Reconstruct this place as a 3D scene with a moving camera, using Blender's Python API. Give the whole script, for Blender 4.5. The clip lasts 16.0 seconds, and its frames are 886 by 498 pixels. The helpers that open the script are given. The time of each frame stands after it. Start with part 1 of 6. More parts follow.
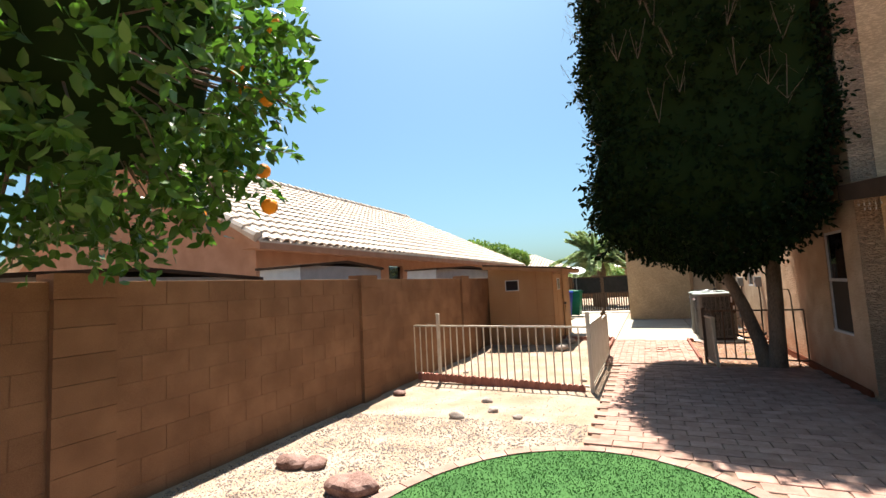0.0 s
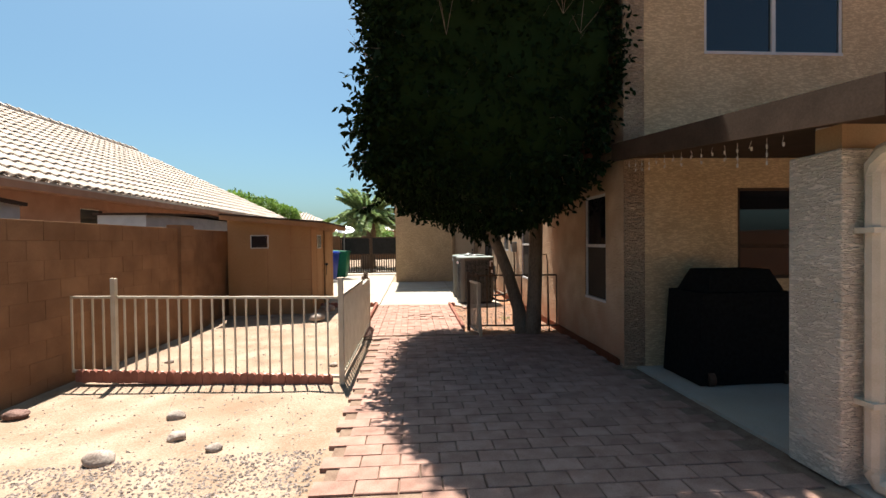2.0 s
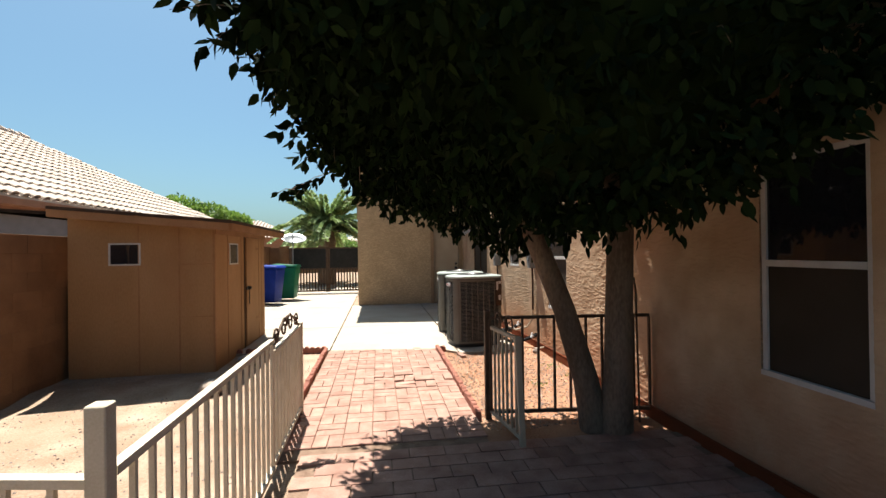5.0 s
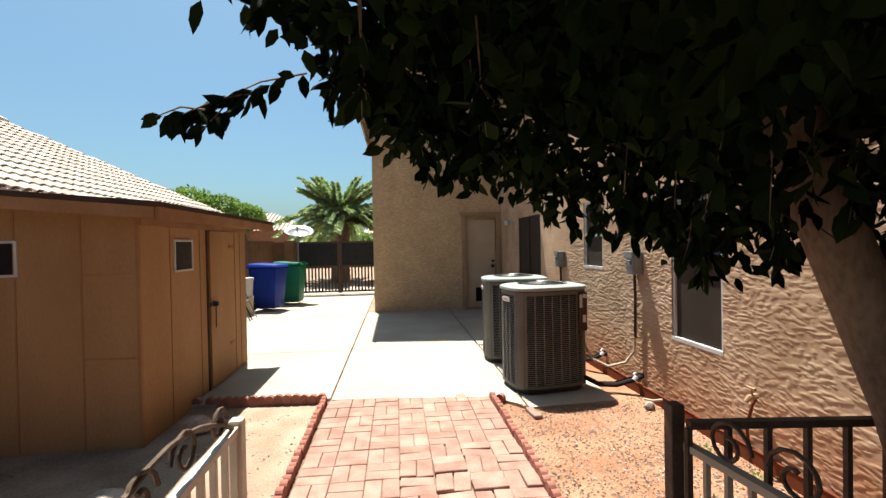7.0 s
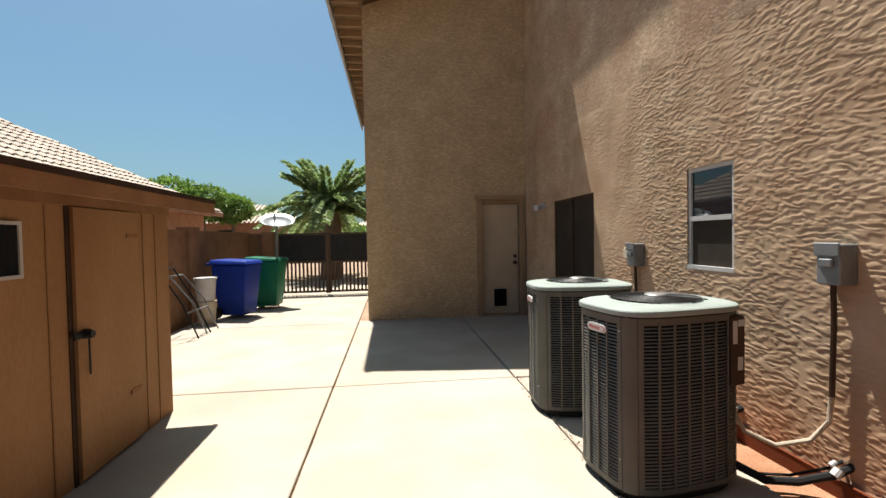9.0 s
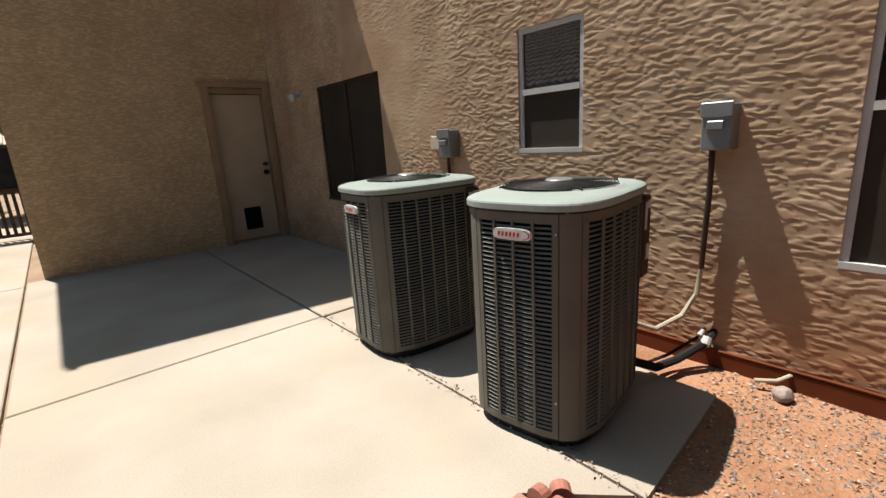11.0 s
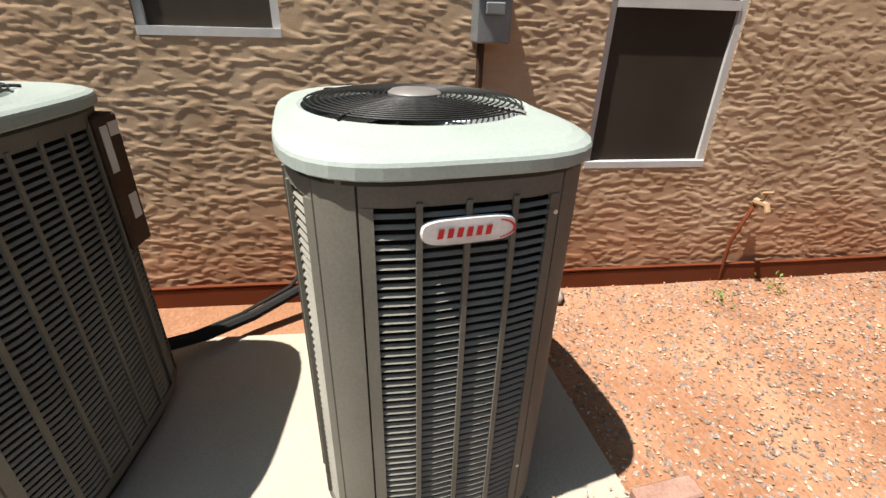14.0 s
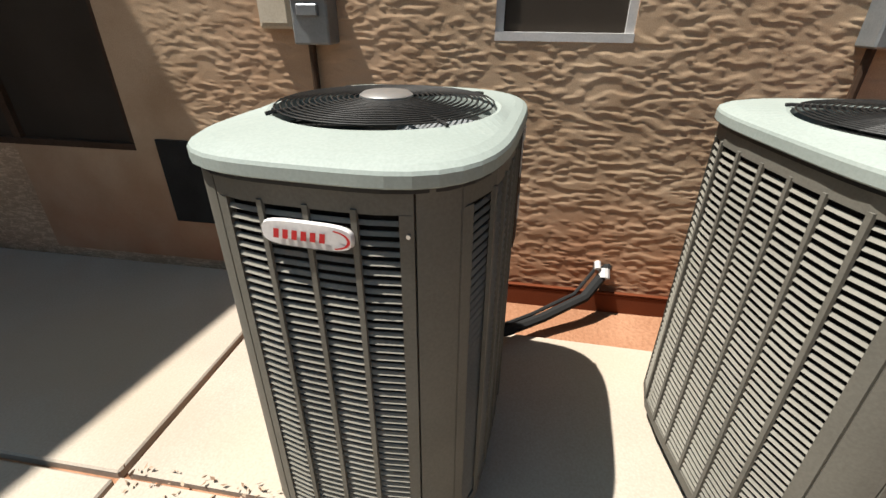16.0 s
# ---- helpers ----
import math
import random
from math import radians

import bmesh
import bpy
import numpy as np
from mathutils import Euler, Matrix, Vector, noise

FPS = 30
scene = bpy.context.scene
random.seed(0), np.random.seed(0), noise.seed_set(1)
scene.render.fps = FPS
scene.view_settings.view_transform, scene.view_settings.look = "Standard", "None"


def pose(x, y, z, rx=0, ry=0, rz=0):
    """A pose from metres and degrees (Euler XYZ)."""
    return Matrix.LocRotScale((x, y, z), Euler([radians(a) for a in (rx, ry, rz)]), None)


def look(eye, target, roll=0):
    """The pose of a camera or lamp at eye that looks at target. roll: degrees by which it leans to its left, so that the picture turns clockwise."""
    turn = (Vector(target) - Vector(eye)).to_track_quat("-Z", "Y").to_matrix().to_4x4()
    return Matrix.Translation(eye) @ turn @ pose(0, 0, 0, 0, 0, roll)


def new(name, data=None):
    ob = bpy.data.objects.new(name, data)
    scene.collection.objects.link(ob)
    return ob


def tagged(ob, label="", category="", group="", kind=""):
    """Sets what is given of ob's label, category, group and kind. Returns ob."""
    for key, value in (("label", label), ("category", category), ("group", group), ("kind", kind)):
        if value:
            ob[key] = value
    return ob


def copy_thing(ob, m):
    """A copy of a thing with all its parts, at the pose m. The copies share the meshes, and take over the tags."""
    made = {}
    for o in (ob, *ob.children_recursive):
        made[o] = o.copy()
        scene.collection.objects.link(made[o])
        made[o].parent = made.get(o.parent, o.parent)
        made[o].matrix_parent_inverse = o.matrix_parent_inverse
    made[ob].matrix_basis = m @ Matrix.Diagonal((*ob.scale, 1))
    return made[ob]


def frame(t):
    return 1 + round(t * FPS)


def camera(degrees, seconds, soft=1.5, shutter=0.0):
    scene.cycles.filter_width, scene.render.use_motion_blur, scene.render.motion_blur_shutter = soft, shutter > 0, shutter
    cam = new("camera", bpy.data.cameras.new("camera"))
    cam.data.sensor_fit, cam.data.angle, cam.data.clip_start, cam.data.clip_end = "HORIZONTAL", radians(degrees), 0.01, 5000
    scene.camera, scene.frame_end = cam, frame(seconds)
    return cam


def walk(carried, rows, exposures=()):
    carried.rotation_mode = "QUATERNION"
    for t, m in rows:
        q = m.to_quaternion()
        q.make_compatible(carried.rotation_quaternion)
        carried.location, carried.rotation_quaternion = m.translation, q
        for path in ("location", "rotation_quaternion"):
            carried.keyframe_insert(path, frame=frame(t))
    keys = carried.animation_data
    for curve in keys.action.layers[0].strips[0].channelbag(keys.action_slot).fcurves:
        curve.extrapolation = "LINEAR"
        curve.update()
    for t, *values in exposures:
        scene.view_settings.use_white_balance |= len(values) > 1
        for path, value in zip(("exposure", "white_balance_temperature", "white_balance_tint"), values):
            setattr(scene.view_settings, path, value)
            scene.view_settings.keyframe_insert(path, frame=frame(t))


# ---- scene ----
cam = camera(89.1, 16.0)
PATH = [
    (0, (1.249, 1.817, 1.413), (0.433, 3.635, 1.583), -2.9),
    (0.5, (1.295, 2.185, 1.377), (0.867, 4.138, 1.43), -2.3),
    (1, (1.157, 2.627, 1.318), (1.067, 4.625, 1.327), -1.5),
    (1.5, (1.1, 3.072, 1.326), (1.19, 5.069, 1.305), -1.1),
    (2, (1.195, 3.602, 1.335), (1.327, 5.597, 1.301), -0.7),
    (2.5, (1.189, 4.102, 1.33), (1.377, 6.093, 1.295), -0.6),
    (3, (1.166, 4.608, 1.293), (1.402, 6.594, 1.275), -0.5),
    (3.5, (1.145, 5.148, 1.276), (1.422, 7.129, 1.282), -0.4),
    (3.7, (1.134, 5.368, 1.275), (1.426, 7.346, 1.289), -0.6),
    (5.8, (1.165, 7.779, 1.425), (1.415, 9.763, 1.428), -1.4),
    (6, (1.155, 8.030, 1.435), (1.378, 10.017, 1.430), -1.3),
    (6.5, (1.110, 8.560, 1.430), (1.317, 10.550, 1.415), -1.3),
    (7, (1.095, 8.995, 1.420), (1.302, 10.984, 1.397), -1.1),
    (7.5, (1.085, 9.510, 1.430), (1.282, 11.500, 1.392), -1.3),
    (8.2, (1.055, 10.200, 1.435), (1.242, 12.191, 1.400), -1.2),
    (10.3, (0.944, 11.817, 1.275), (1.679, 13.66, 1.023), -2.1),
    (10.5, (0.903, 11.907, 1.275), (1.791, 13.67, 0.955), -2.5),
    (11, (0.898, 12.202, 1.238), (2.150, 13.693, 0.755), -3.6),
    (11.5, (0.955, 12.561, 1.202), (2.490, 13.696, 0.565), -3.1),
    (12, (1.000, 12.842, 1.183), (2.687, 13.665, 0.445), -2.8),
    (12.5, (1.089, 13.082, 1.187), (2.855, 13.618, 0.385), -2.6),
    (13, (1.201, 13.295, 1.183), (3.015, 13.506, 0.345), -0.5),
    (13.5, (1.327, 13.398, 1.193), (3.135, 13.357, 0.315), 0.4),
    (14, (1.489, 13.430, 1.181), (3.258, 13.168, 0.262), 1.7),
    (14.5, (1.563, 13.456, 1.162), (3.335, 13.270, 0.233), 1.0),
    (15, (1.548, 13.660, 1.185), (3.310, 13.617, 0.220), 0.4),
    (15.5, (1.549, 13.932, 1.183), (3.320, 14.029, 0.236), 0.2),
    (16, (1.529, 14.150, 1.197), (3.282, 14.432, 0.256), 0.5),
]
EXPOSURES = [(0, 1.85), (0.5, 1.7), (1.5, 1.55), (3.5, 1.5), (6.0, 1.5), (8.0, 1.45), (10.5, 0.82), (11.5, 0.92), (12.5, 1.1), (14.0, 1.22), (16.0, 1.05)]
walk(cam, [(t, look(eye, target, roll)) for t, eye, target, roll in PATH], EXPOSURES)

SUN = Vector((-0.12, 0.38, 1.0)).normalized()        # towards the sun


def build_light():
    w = bpy.data.worlds.new("sky")
    scene.world = w
    w.use_nodes = True
    nt = w.node_tree
    sky = nt.nodes.new("ShaderNodeTexSky")
    sky.sky_type, sky.sun_disc = "NISHITA", False
    sky.sun_elevation = math.asin(SUN.z)
    sky.sun_rotation = math.atan2(SUN.x, SUN.y)
    sky.air_density, sky.dust_density, sky.ozone_density = 1.0, 2.6, 1.0
    mul = nt.nodes.new("ShaderNodeMixRGB")
    mul.blend_type, mul.inputs[0].default_value, mul.inputs[2].default_value = "MULTIPLY", 1.0, (0.74, 1.06, 1.14, 1)
    nt.links.new(sky.outputs[0], mul.inputs[1])
    nt.links.new(mul.outputs[0], nt.nodes["Background"].inputs[0])
    nt.nodes["Background"].inputs[1].default_value = 0.042
    s = new("sun", bpy.data.lights.new("sun", "SUN"))
    s.data.energy, s.data.angle, s.data.color = 5.0, radians(0.5), (1.0, 0.95, 0.87)
    s.matrix_world = look(Vector((0, 10, 0)) + SUN * 40, (0, 10, 0))


build_light()


# ---------- materials ----------
def material(name, rough=0.85, metal=0.0):
    m = bpy.data.materials.new(name)
    m.use_nodes = True
    b = m.node_tree.nodes["Principled BSDF"]
    b.inputs["Roughness"].default_value, b.inputs["Metallic"].default_value = rough, metal
    return m, m.node_tree, b


def surface(name, dark, light, scale=6.0, fine=90.0, rough=0.85, bump=0.3, depth=0.004, metal=0.0, random_value=0.0, stretch=(1, 1, 1), stain=None, spec=0.12):
    """A mottled surface: two colours over a broad noise, grain over a fine one, relief from both."""
    m, nt, b = material(name, rough, metal)
    b.inputs["Specular IOR Level"].default_value = spec
    N, L = nt.nodes, nt.links
    tc = N.new("ShaderNodeTexCoord")
    mp = N.new("ShaderNodeMapping")
    mp.inputs["Scale"].default_value = stretch
    geo = N.new("ShaderNodeNewGeometry")
    L.new(geo.outputs["Position"], mp.inputs[0])
    a, f = N.new("ShaderNodeTexNoise"), N.new("ShaderNodeTexNoise")
    a.inputs["Scale"].default_value, f.inputs["Scale"].default_value = scale, fine
    a.inputs["Detail"].default_value, f.inputs["Detail"].default_value = 5, 3
    L.new(mp.outputs[0], a.inputs[0]), L.new(mp.outputs[0], f.inputs[0])
    add = N.new("ShaderNodeMath")
    add.operation = "MULTIPLY_ADD"
    L.new(f.outputs[0], add.inputs[0])
    add.inputs[1].default_value = 0.5
    half = N.new("ShaderNodeMath")
    half.operation = "MULTIPLY"
    L.new(a.outputs[0], half.inputs[0])
    half.inputs[1].default_value = 0.75
    L.new(half.outputs[0], add.inputs[2])
    ramp = N.new("ShaderNodeValToRGB")
    ramp.color_ramp.elements[0].position, ramp.color_ramp.elements[1].position = 0.48, 0.78
    ramp.color_ramp.elements[0].color, ramp.color_ramp.elements[1].color = (*dark, 1), (*light, 1)
    L.new(add.outputs[0], ramp.inputs[0])
    out = ramp.outputs[0]
    if stain:
        big = N.new("ShaderNodeTexNoise")
        big.inputs["Scale"].default_value, big.inputs["Detail"].default_value = 0.9, 6
        L.new(mp.outputs[0], big.inputs[0])
        r2 = N.new("ShaderNodeValToRGB")
        r2.color_ramp.elements[0].position, r2.color_ramp.elements[1].position = 0.5, 0.68
        L.new(big.outputs[0], r2.inputs[0])
        mx = N.new("ShaderNodeMixRGB")
        mx.inputs[2].default_value = (*stain, 1)
        sc = N.new("ShaderNodeMath")
        sc.operation = "MULTIPLY"
        sc.inputs[1].default_value = 0.6
        L.new(r2.outputs[0], sc.inputs[0])
        L.new(sc.outputs[0], mx.inputs[0]), L.new(out, mx.inputs[1])
        out = mx.outputs[0]
    if random_value:
        info = N.new("ShaderNodeObjectInfo")
        geo2 = N.new("ShaderNodeMath")
        geo2.operation = "ADD"
        L.new(info.outputs["Random"], geo2.inputs[0]), L.new(geo.outputs["Random Per Island"], geo2.inputs[1])
        fr = N.new("ShaderNodeMath")
        fr.operation = "FRACT"
        L.new(geo2.outputs[0], fr.inputs[0])
        rng = N.new("ShaderNodeMapRange")
        rng.inputs["To Min"].default_value, rng.inputs["To Max"].default_value = 1 - random_value, 1 + random_value
        L.new(fr.outputs[0], rng.inputs[0])
        hsv = N.new("ShaderNodeHueSaturation")
        L.new(rng.outputs[0], hsv.inputs["Value"]), L.new(out, hsv.inputs["Color"])
        out = hsv.outputs[0]
    L.new(out, b.inputs["Base Color"])
    bp = N.new("ShaderNodeBump")
    bp.inputs["Strength"].default_value, bp.inputs["Distance"].default_value = bump, depth
    L.new(add.outputs[0], bp.inputs["Height"])
    L.new(bp.outputs[0], b.inputs["Normal"])
    return m


def stucco(name, dark, light, strength, depth, stain=None):
    """Trowelled stucco: long lying ridges, warped, over a sandy grain."""
    m = surface(name, dark, light, 2.2, 120, 0.92, 0.2, 0.002, stain=stain, spec=0.15)
    N, L = m.node_tree.nodes, m.node_tree.links
    geo, mp = N.new("ShaderNodeNewGeometry"), N.new("ShaderNodeMapping")
    mp.inputs["Scale"].default_value = (17, 17, 68)
    L.new(geo.outputs["Position"], mp.inputs[0])
    n = N.new("ShaderNodeTexNoise")
    n.inputs["Scale"].default_value, n.inputs["Detail"].default_value, n.inputs["Distortion"].default_value = 1.0, 3.5, 1.1
    L.new(mp.outputs[0], n.inputs[0])
    r = N.new("ShaderNodeValToRGB")
    r.color_ramp.elements[0].position, r.color_ramp.elements[1].position = 0.47, 0.60
    L.new(n.outputs[0], r.inputs[0])
    bp = N.new("ShaderNodeBump")
    bp.inputs["Strength"].default_value, bp.inputs["Distance"].default_value = strength, depth
    # the trowelling fades out in patches and towards the north end of the wall
    sep, fade, patch, both = N.new("ShaderNodeSeparateXYZ"), N.new("ShaderNodeMapRange"), N.new("ShaderNodeTexNoise"), N.new("ShaderNodeMath")
    L.new(geo.outputs["Position"], sep.inputs[0]), L.new(geo.outputs["Position"], patch.inputs[0])
    patch.inputs["Scale"].default_value = 1.7
    both.operation = "MULTIPLY_ADD"
    both.inputs[1].default_value = 2.4
    L.new(patch.outputs[0], both.inputs[0]), L.new(sep.outputs[1], both.inputs[2])
    fade.inputs["From Min"].default_value, fade.inputs["From Max"].default_value = 15.3, 16.4
    fade.inputs["To Min"].default_value, fade.inputs["To Max"].default_value = strength, strength * 0.12
    L.new(both.outputs[0], fade.inputs[0]), L.new(fade.outputs[0], bp.inputs["Strength"])
    L.new(r.outputs[0], bp.inputs["Height"])
    # crests coloured paler: highlights of the grazing sun put into the base colour
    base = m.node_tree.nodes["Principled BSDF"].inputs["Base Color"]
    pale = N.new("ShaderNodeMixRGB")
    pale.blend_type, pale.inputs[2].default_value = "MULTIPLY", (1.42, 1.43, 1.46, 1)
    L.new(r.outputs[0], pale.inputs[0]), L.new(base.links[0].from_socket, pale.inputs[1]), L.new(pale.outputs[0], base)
    old = m.node_tree.nodes["Principled BSDF"].inputs["Normal"].links[0].from_socket
    L.new(old, bp.inputs["Normal"])
    L.new(bp.outputs[0], m.node_tree.nodes["Principled BSDF"].inputs["Normal"])
    return m


M_stucco = stucco("stucco_tan", (0.275, 0.190, 0.122), (0.420, 0.305, 0.205), 1.0, 0.022, stain=(0.30, 0.165, 0.10))
M_coat = surface("stucco_coat", (0.33, 0.222, 0.138), (0.48, 0.352, 0.238), 3.0, 260, 0.93, 0.35, 0.0015, stain=(0.36, 0.215, 0.135), spec=0.12)


def splashed(m, rust, height):
    """Rust-coloured soil splashed up the foot of a wall, in uneven patches."""
    N, L = m.node_tree.nodes, m.node_tree.links
    base = N["Principled BSDF"].inputs["Base Color"]
    old = base.links[0].from_socket
    geo, sep, noise_, rng, mul, mix = (N.new(k) for k in ("ShaderNodeNewGeometry", "ShaderNodeSeparateXYZ", "ShaderNodeTexNoise", "ShaderNodeMapRange", "ShaderNodeMath", "ShaderNodeMixRGB"))
    L.new(geo.outputs["Position"], sep.inputs[0]), L.new(geo.outputs["Position"], noise_.inputs[0])
    noise_.inputs["Scale"].default_value, noise_.inputs["Detail"].default_value = 4.0, 5
    rng.inputs["From Min"].default_value, rng.inputs["From Max"].default_value = height, 0.05
    L.new(sep.outputs[2], rng.inputs[0])
    mul.operation = "MULTIPLY"
    L.new(rng.outputs[0], mul.inputs[0]), L.new(noise_.outputs[0], mul.inputs[1])
    L.new(mul.outputs[0], mix.inputs[0]), L.new(old, mix.inputs[1])
    mix.inputs[2].default_value = (*rust, 1)
    L.new(mix.outputs[0], base)


splashed(M_coat, (0.36, 0.135, 0.062), 0.62)
M_stucco_plain = stucco("stucco_plain", (0.355, 0.255, 0.148), (0.430, 0.315, 0.190), 0.35, 0.004)
M_column = stucco("stucco_column", (0.416, 0.360, 0.288), (0.528, 0.464, 0.384), 0.9, 0.010)
M_block = surface("block_brown", (0.170, 0.089, 0.047), (0.255, 0.140, 0.076), 2.5, 160, 0.95, 0.5, 0.004, random_value=0.07, stain=(0.145, 0.076, 0.043))
M_mortar = surface("mortar", (0.155, 0.082, 0.044), (0.22, 0.12, 0.066), 4, 200, 0.95)
M_dirt = surface("sandy_dirt", (0.22, 0.150, 0.102), (0.345, 0.262, 0.195), 2.6, 60, 0.97, 0.8, 0.02, stain=(0.225, 0.145, 0.095))
M_gravel = surface("pale_gravel", (0.16, 0.122, 0.108), (0.31, 0.255, 0.222), 30, 60, 0.95, 0.6, 0.01, random_value=0.35)
M_paver = surface("red_paver", (0.225, 0.125, 0.095), (0.345, 0.215, 0.170), 7, 140, 0.9, 0.5, 0.003, random_value=0.13)
M_joint = surface("joint_sand", (0.136, 0.085, 0.060), (0.221, 0.153, 0.111), 9, 120, 0.97)
M_slab = surface("concrete_slab", (0.31, 0.265, 0.218), (0.39, 0.345, 0.290), 1.3, 130, 0.9, 0.3, 0.002, stain=(0.367, 0.296, 0.218))
M_curb = surface("terracotta", (0.234, 0.095, 0.068), (0.324, 0.144, 0.108), 9, 120, 0.9, 0.4, 0.003, random_value=0.12)
M_tile = surface("roof_tile", (0.391, 0.323, 0.264), (0.544, 0.468, 0.399), 3, 90, 0.9, 0.4, 0.004, random_value=0.10)
M_pink = surface("stucco_pink", (0.306, 0.162, 0.102), (0.391, 0.221, 0.145), 3, 130, 0.93, 0.5, 0.004)
M_shed = surface("shed_paint", (0.279, 0.152, 0.070), (0.344, 0.197, 0.098), 2.0, 70, 0.8, 0.4, 0.003, stretch=(1, 1, 0.35), stain=(0.246, 0.123, 0.057))
M_shed_edge = surface("shed_trim", (0.240, 0.120, 0.056), (0.304, 0.160, 0.080), 4, 90, 0.8)
M_fascia = surface("brown_fascia", (0.040, 0.024, 0.015), (0.065, 0.040, 0.027), 5, 90, 0.7)
M_cream = surface("cream_metal", (0.464, 0.400, 0.304), (0.560, 0.496, 0.400), 9, 160, 0.5, 0.2, 0.001)
M_iron = surface("brown_iron", (0.06, 0.04, 0.028), (0.12, 0.08, 0.055), 20, 160, 0.6, 0.4, 0.001)
M_white = surface("white_paint", (0.42, 0.41, 0.40), (0.50, 0.49, 0.48), 9, 160, 0.5, 0.1, 0.001)
M_door = surface("door_paint", (0.416, 0.320, 0.216), (0.480, 0.376, 0.264), 3, 120, 0.6, 0.2, 0.001)
M_trim = surface("trim_paint", (0.288, 0.188, 0.108), (0.352, 0.240, 0.144), 4, 120, 0.75)
M_acbody = surface("cabinet_bronze", (0.105, 0.099, 0.084), (0.135, 0.127, 0.108), 4, 160, 0.6, 0.1, 0.001)
M_aclouver = surface("louver_bronze", (0.16, 0.152, 0.13), (0.21, 0.198, 0.17), 4, 160, 0.65, 0.1, 0.001)
M_accore = surface("shade_and_black", (0.006, 0.006, 0.006), (0.012, 0.012, 0.012), 30, 300, 0.9, spec=0.02)
M_actop = surface("cap_grey_green", (0.235, 0.270, 0.250), (0.285, 0.320, 0.300), 3, 160, 0.5, 0.1, 0.001)
M_black = surface("black_metal", (0.010, 0.010, 0.010), (0.02, 0.02, 0.02), 9, 160, 0.45, spec=0.25)
M_grey = surface("grey_metal", (0.186, 0.198, 0.205), (0.236, 0.248, 0.254), 8, 160, 0.4, 0.1, 0.001, metal=0.4)
M_chrome, _, _b = material("hub_metal", 0.3, 0.8)
_b.inputs["Base Color"].default_value = (0.5, 0.5, 0.5, 1)
M_bark = surface("pale_bark", (0.104, 0.076, 0.056), (0.208, 0.160, 0.120), 5, 60, 0.95, 0.8, 0.006, stretch=(1, 1, 0.4))
M_stone = surface("rock", (0.224, 0.168, 0.136), (0.400, 0.336, 0.288), 9, 80, 0.9, 0.7, 0.008, random_value=0.2)
M_redrock = surface("red_rock", (0.102, 0.051, 0.038), (0.255, 0.162, 0.136), 7, 80, 0.9, 0.7, 0.008, random_value=0.1)
M_turf = surface("turf_base", (0.028, 0.075, 0.02), (0.045, 0.11, 0.03), 4, 90, 0.95)


def leaf_material(name, dark, light, rough=0.35, through_light=0.25, spec=0.3):
    m, nt, b = material(name, rough)
    b.inputs["Specular IOR Level"].default_value = spec
    N, L = nt.nodes, nt.links
    geo = N.new("ShaderNodeNewGeometry")
    r = N.new("ShaderNodeValToRGB")
    r.color_ramp.elements[0].color, r.color_ramp.elements[1].color = (*dark, 1), (*light, 1)
    L.new(geo.outputs["Random Per Island"], r.inputs[0])
    L.new(r.outputs[0], b.inputs["Base Color"])
    t = N.new("ShaderNodeBsdfTranslucent")
    g = N.new("ShaderNodeHueSaturation")
    g.inputs["Value"].default_value, g.inputs["Saturation"].default_value = 2.2, 1.1
    L.new(r.outputs[0], g.inputs["Color"])
    L.new(g.outputs[0], t.inputs[0])
    mx = N.new("ShaderNodeMixShader")
    mx.inputs[0].default_value = through_light
    L.new(b.outputs[0], mx.inputs[1]), L.new(t.outputs[0], mx.inputs[2])
    L.new(mx.outputs[0], N["Material Output"].inputs[0])
    return m


def two_soils(m):
    """Rust-red soil on the house's side of the path, pale sand on the other."""
    N, L = m.node_tree.nodes, m.node_tree.links
    b = N["Principled BSDF"]
    old = b.inputs["Base Color"].links[0].from_socket
    geo, sep, rng = N.new("ShaderNodeNewGeometry"), N.new("ShaderNodeSeparateXYZ"), N.new("ShaderNodeMapRange")
    L.new(geo.outputs["Position"], sep.inputs[0])
    L.new(sep.outputs[0], rng.inputs[0])
    rng.inputs["From Min"].default_value, rng.inputs["From Max"].default_value = 1.2, 2.2
    mx = N.new("ShaderNodeMixRGB")
    mx.blend_type, mx.inputs[2].default_value = "MULTIPLY", (1.04, 0.74, 0.60, 1)
    L.new(rng.outputs[0], mx.inputs[0])
    L.new(old, mx.inputs[1])
    L.new(mx.outputs[0], b.inputs["Base Color"])


two_soils(M_dirt)
# darker than real foliage: the deep shade of the crown is in this colour
M_shaded_leaf = leaf_material("shaded_leaf", (0.006, 0.011, 0.005), (0.014, 0.026, 0.008), 0.8, 0.0, 0.02)
M_orange_leaf = leaf_material("citrus_leaf", (0.035, 0.08, 0.012), (0.08, 0.17, 0.03), 0.35, 0.22)
M_palm = leaf_material("palm_leaf", (0.12, 0.17, 0.07), (0.24, 0.31, 0.14), 0.5, 0.25)
M_far_leaf = leaf_material("far_leaf", (0.09, 0.15, 0.035), (0.17, 0.26, 0.07), 0.6, 0.2)
M_blade = leaf_material("turf_blade", (0.035, 0.085, 0.025), (0.065, 0.15, 0.045), 0.7, 0.15)


def glass(name, tint, rough=0.03):
    m, nt, b = material(name, rough)
    b.inputs["Base Color"].default_value = (*tint, 1)
    b.inputs["Specular IOR Level"].default_value = 0.6
    return m


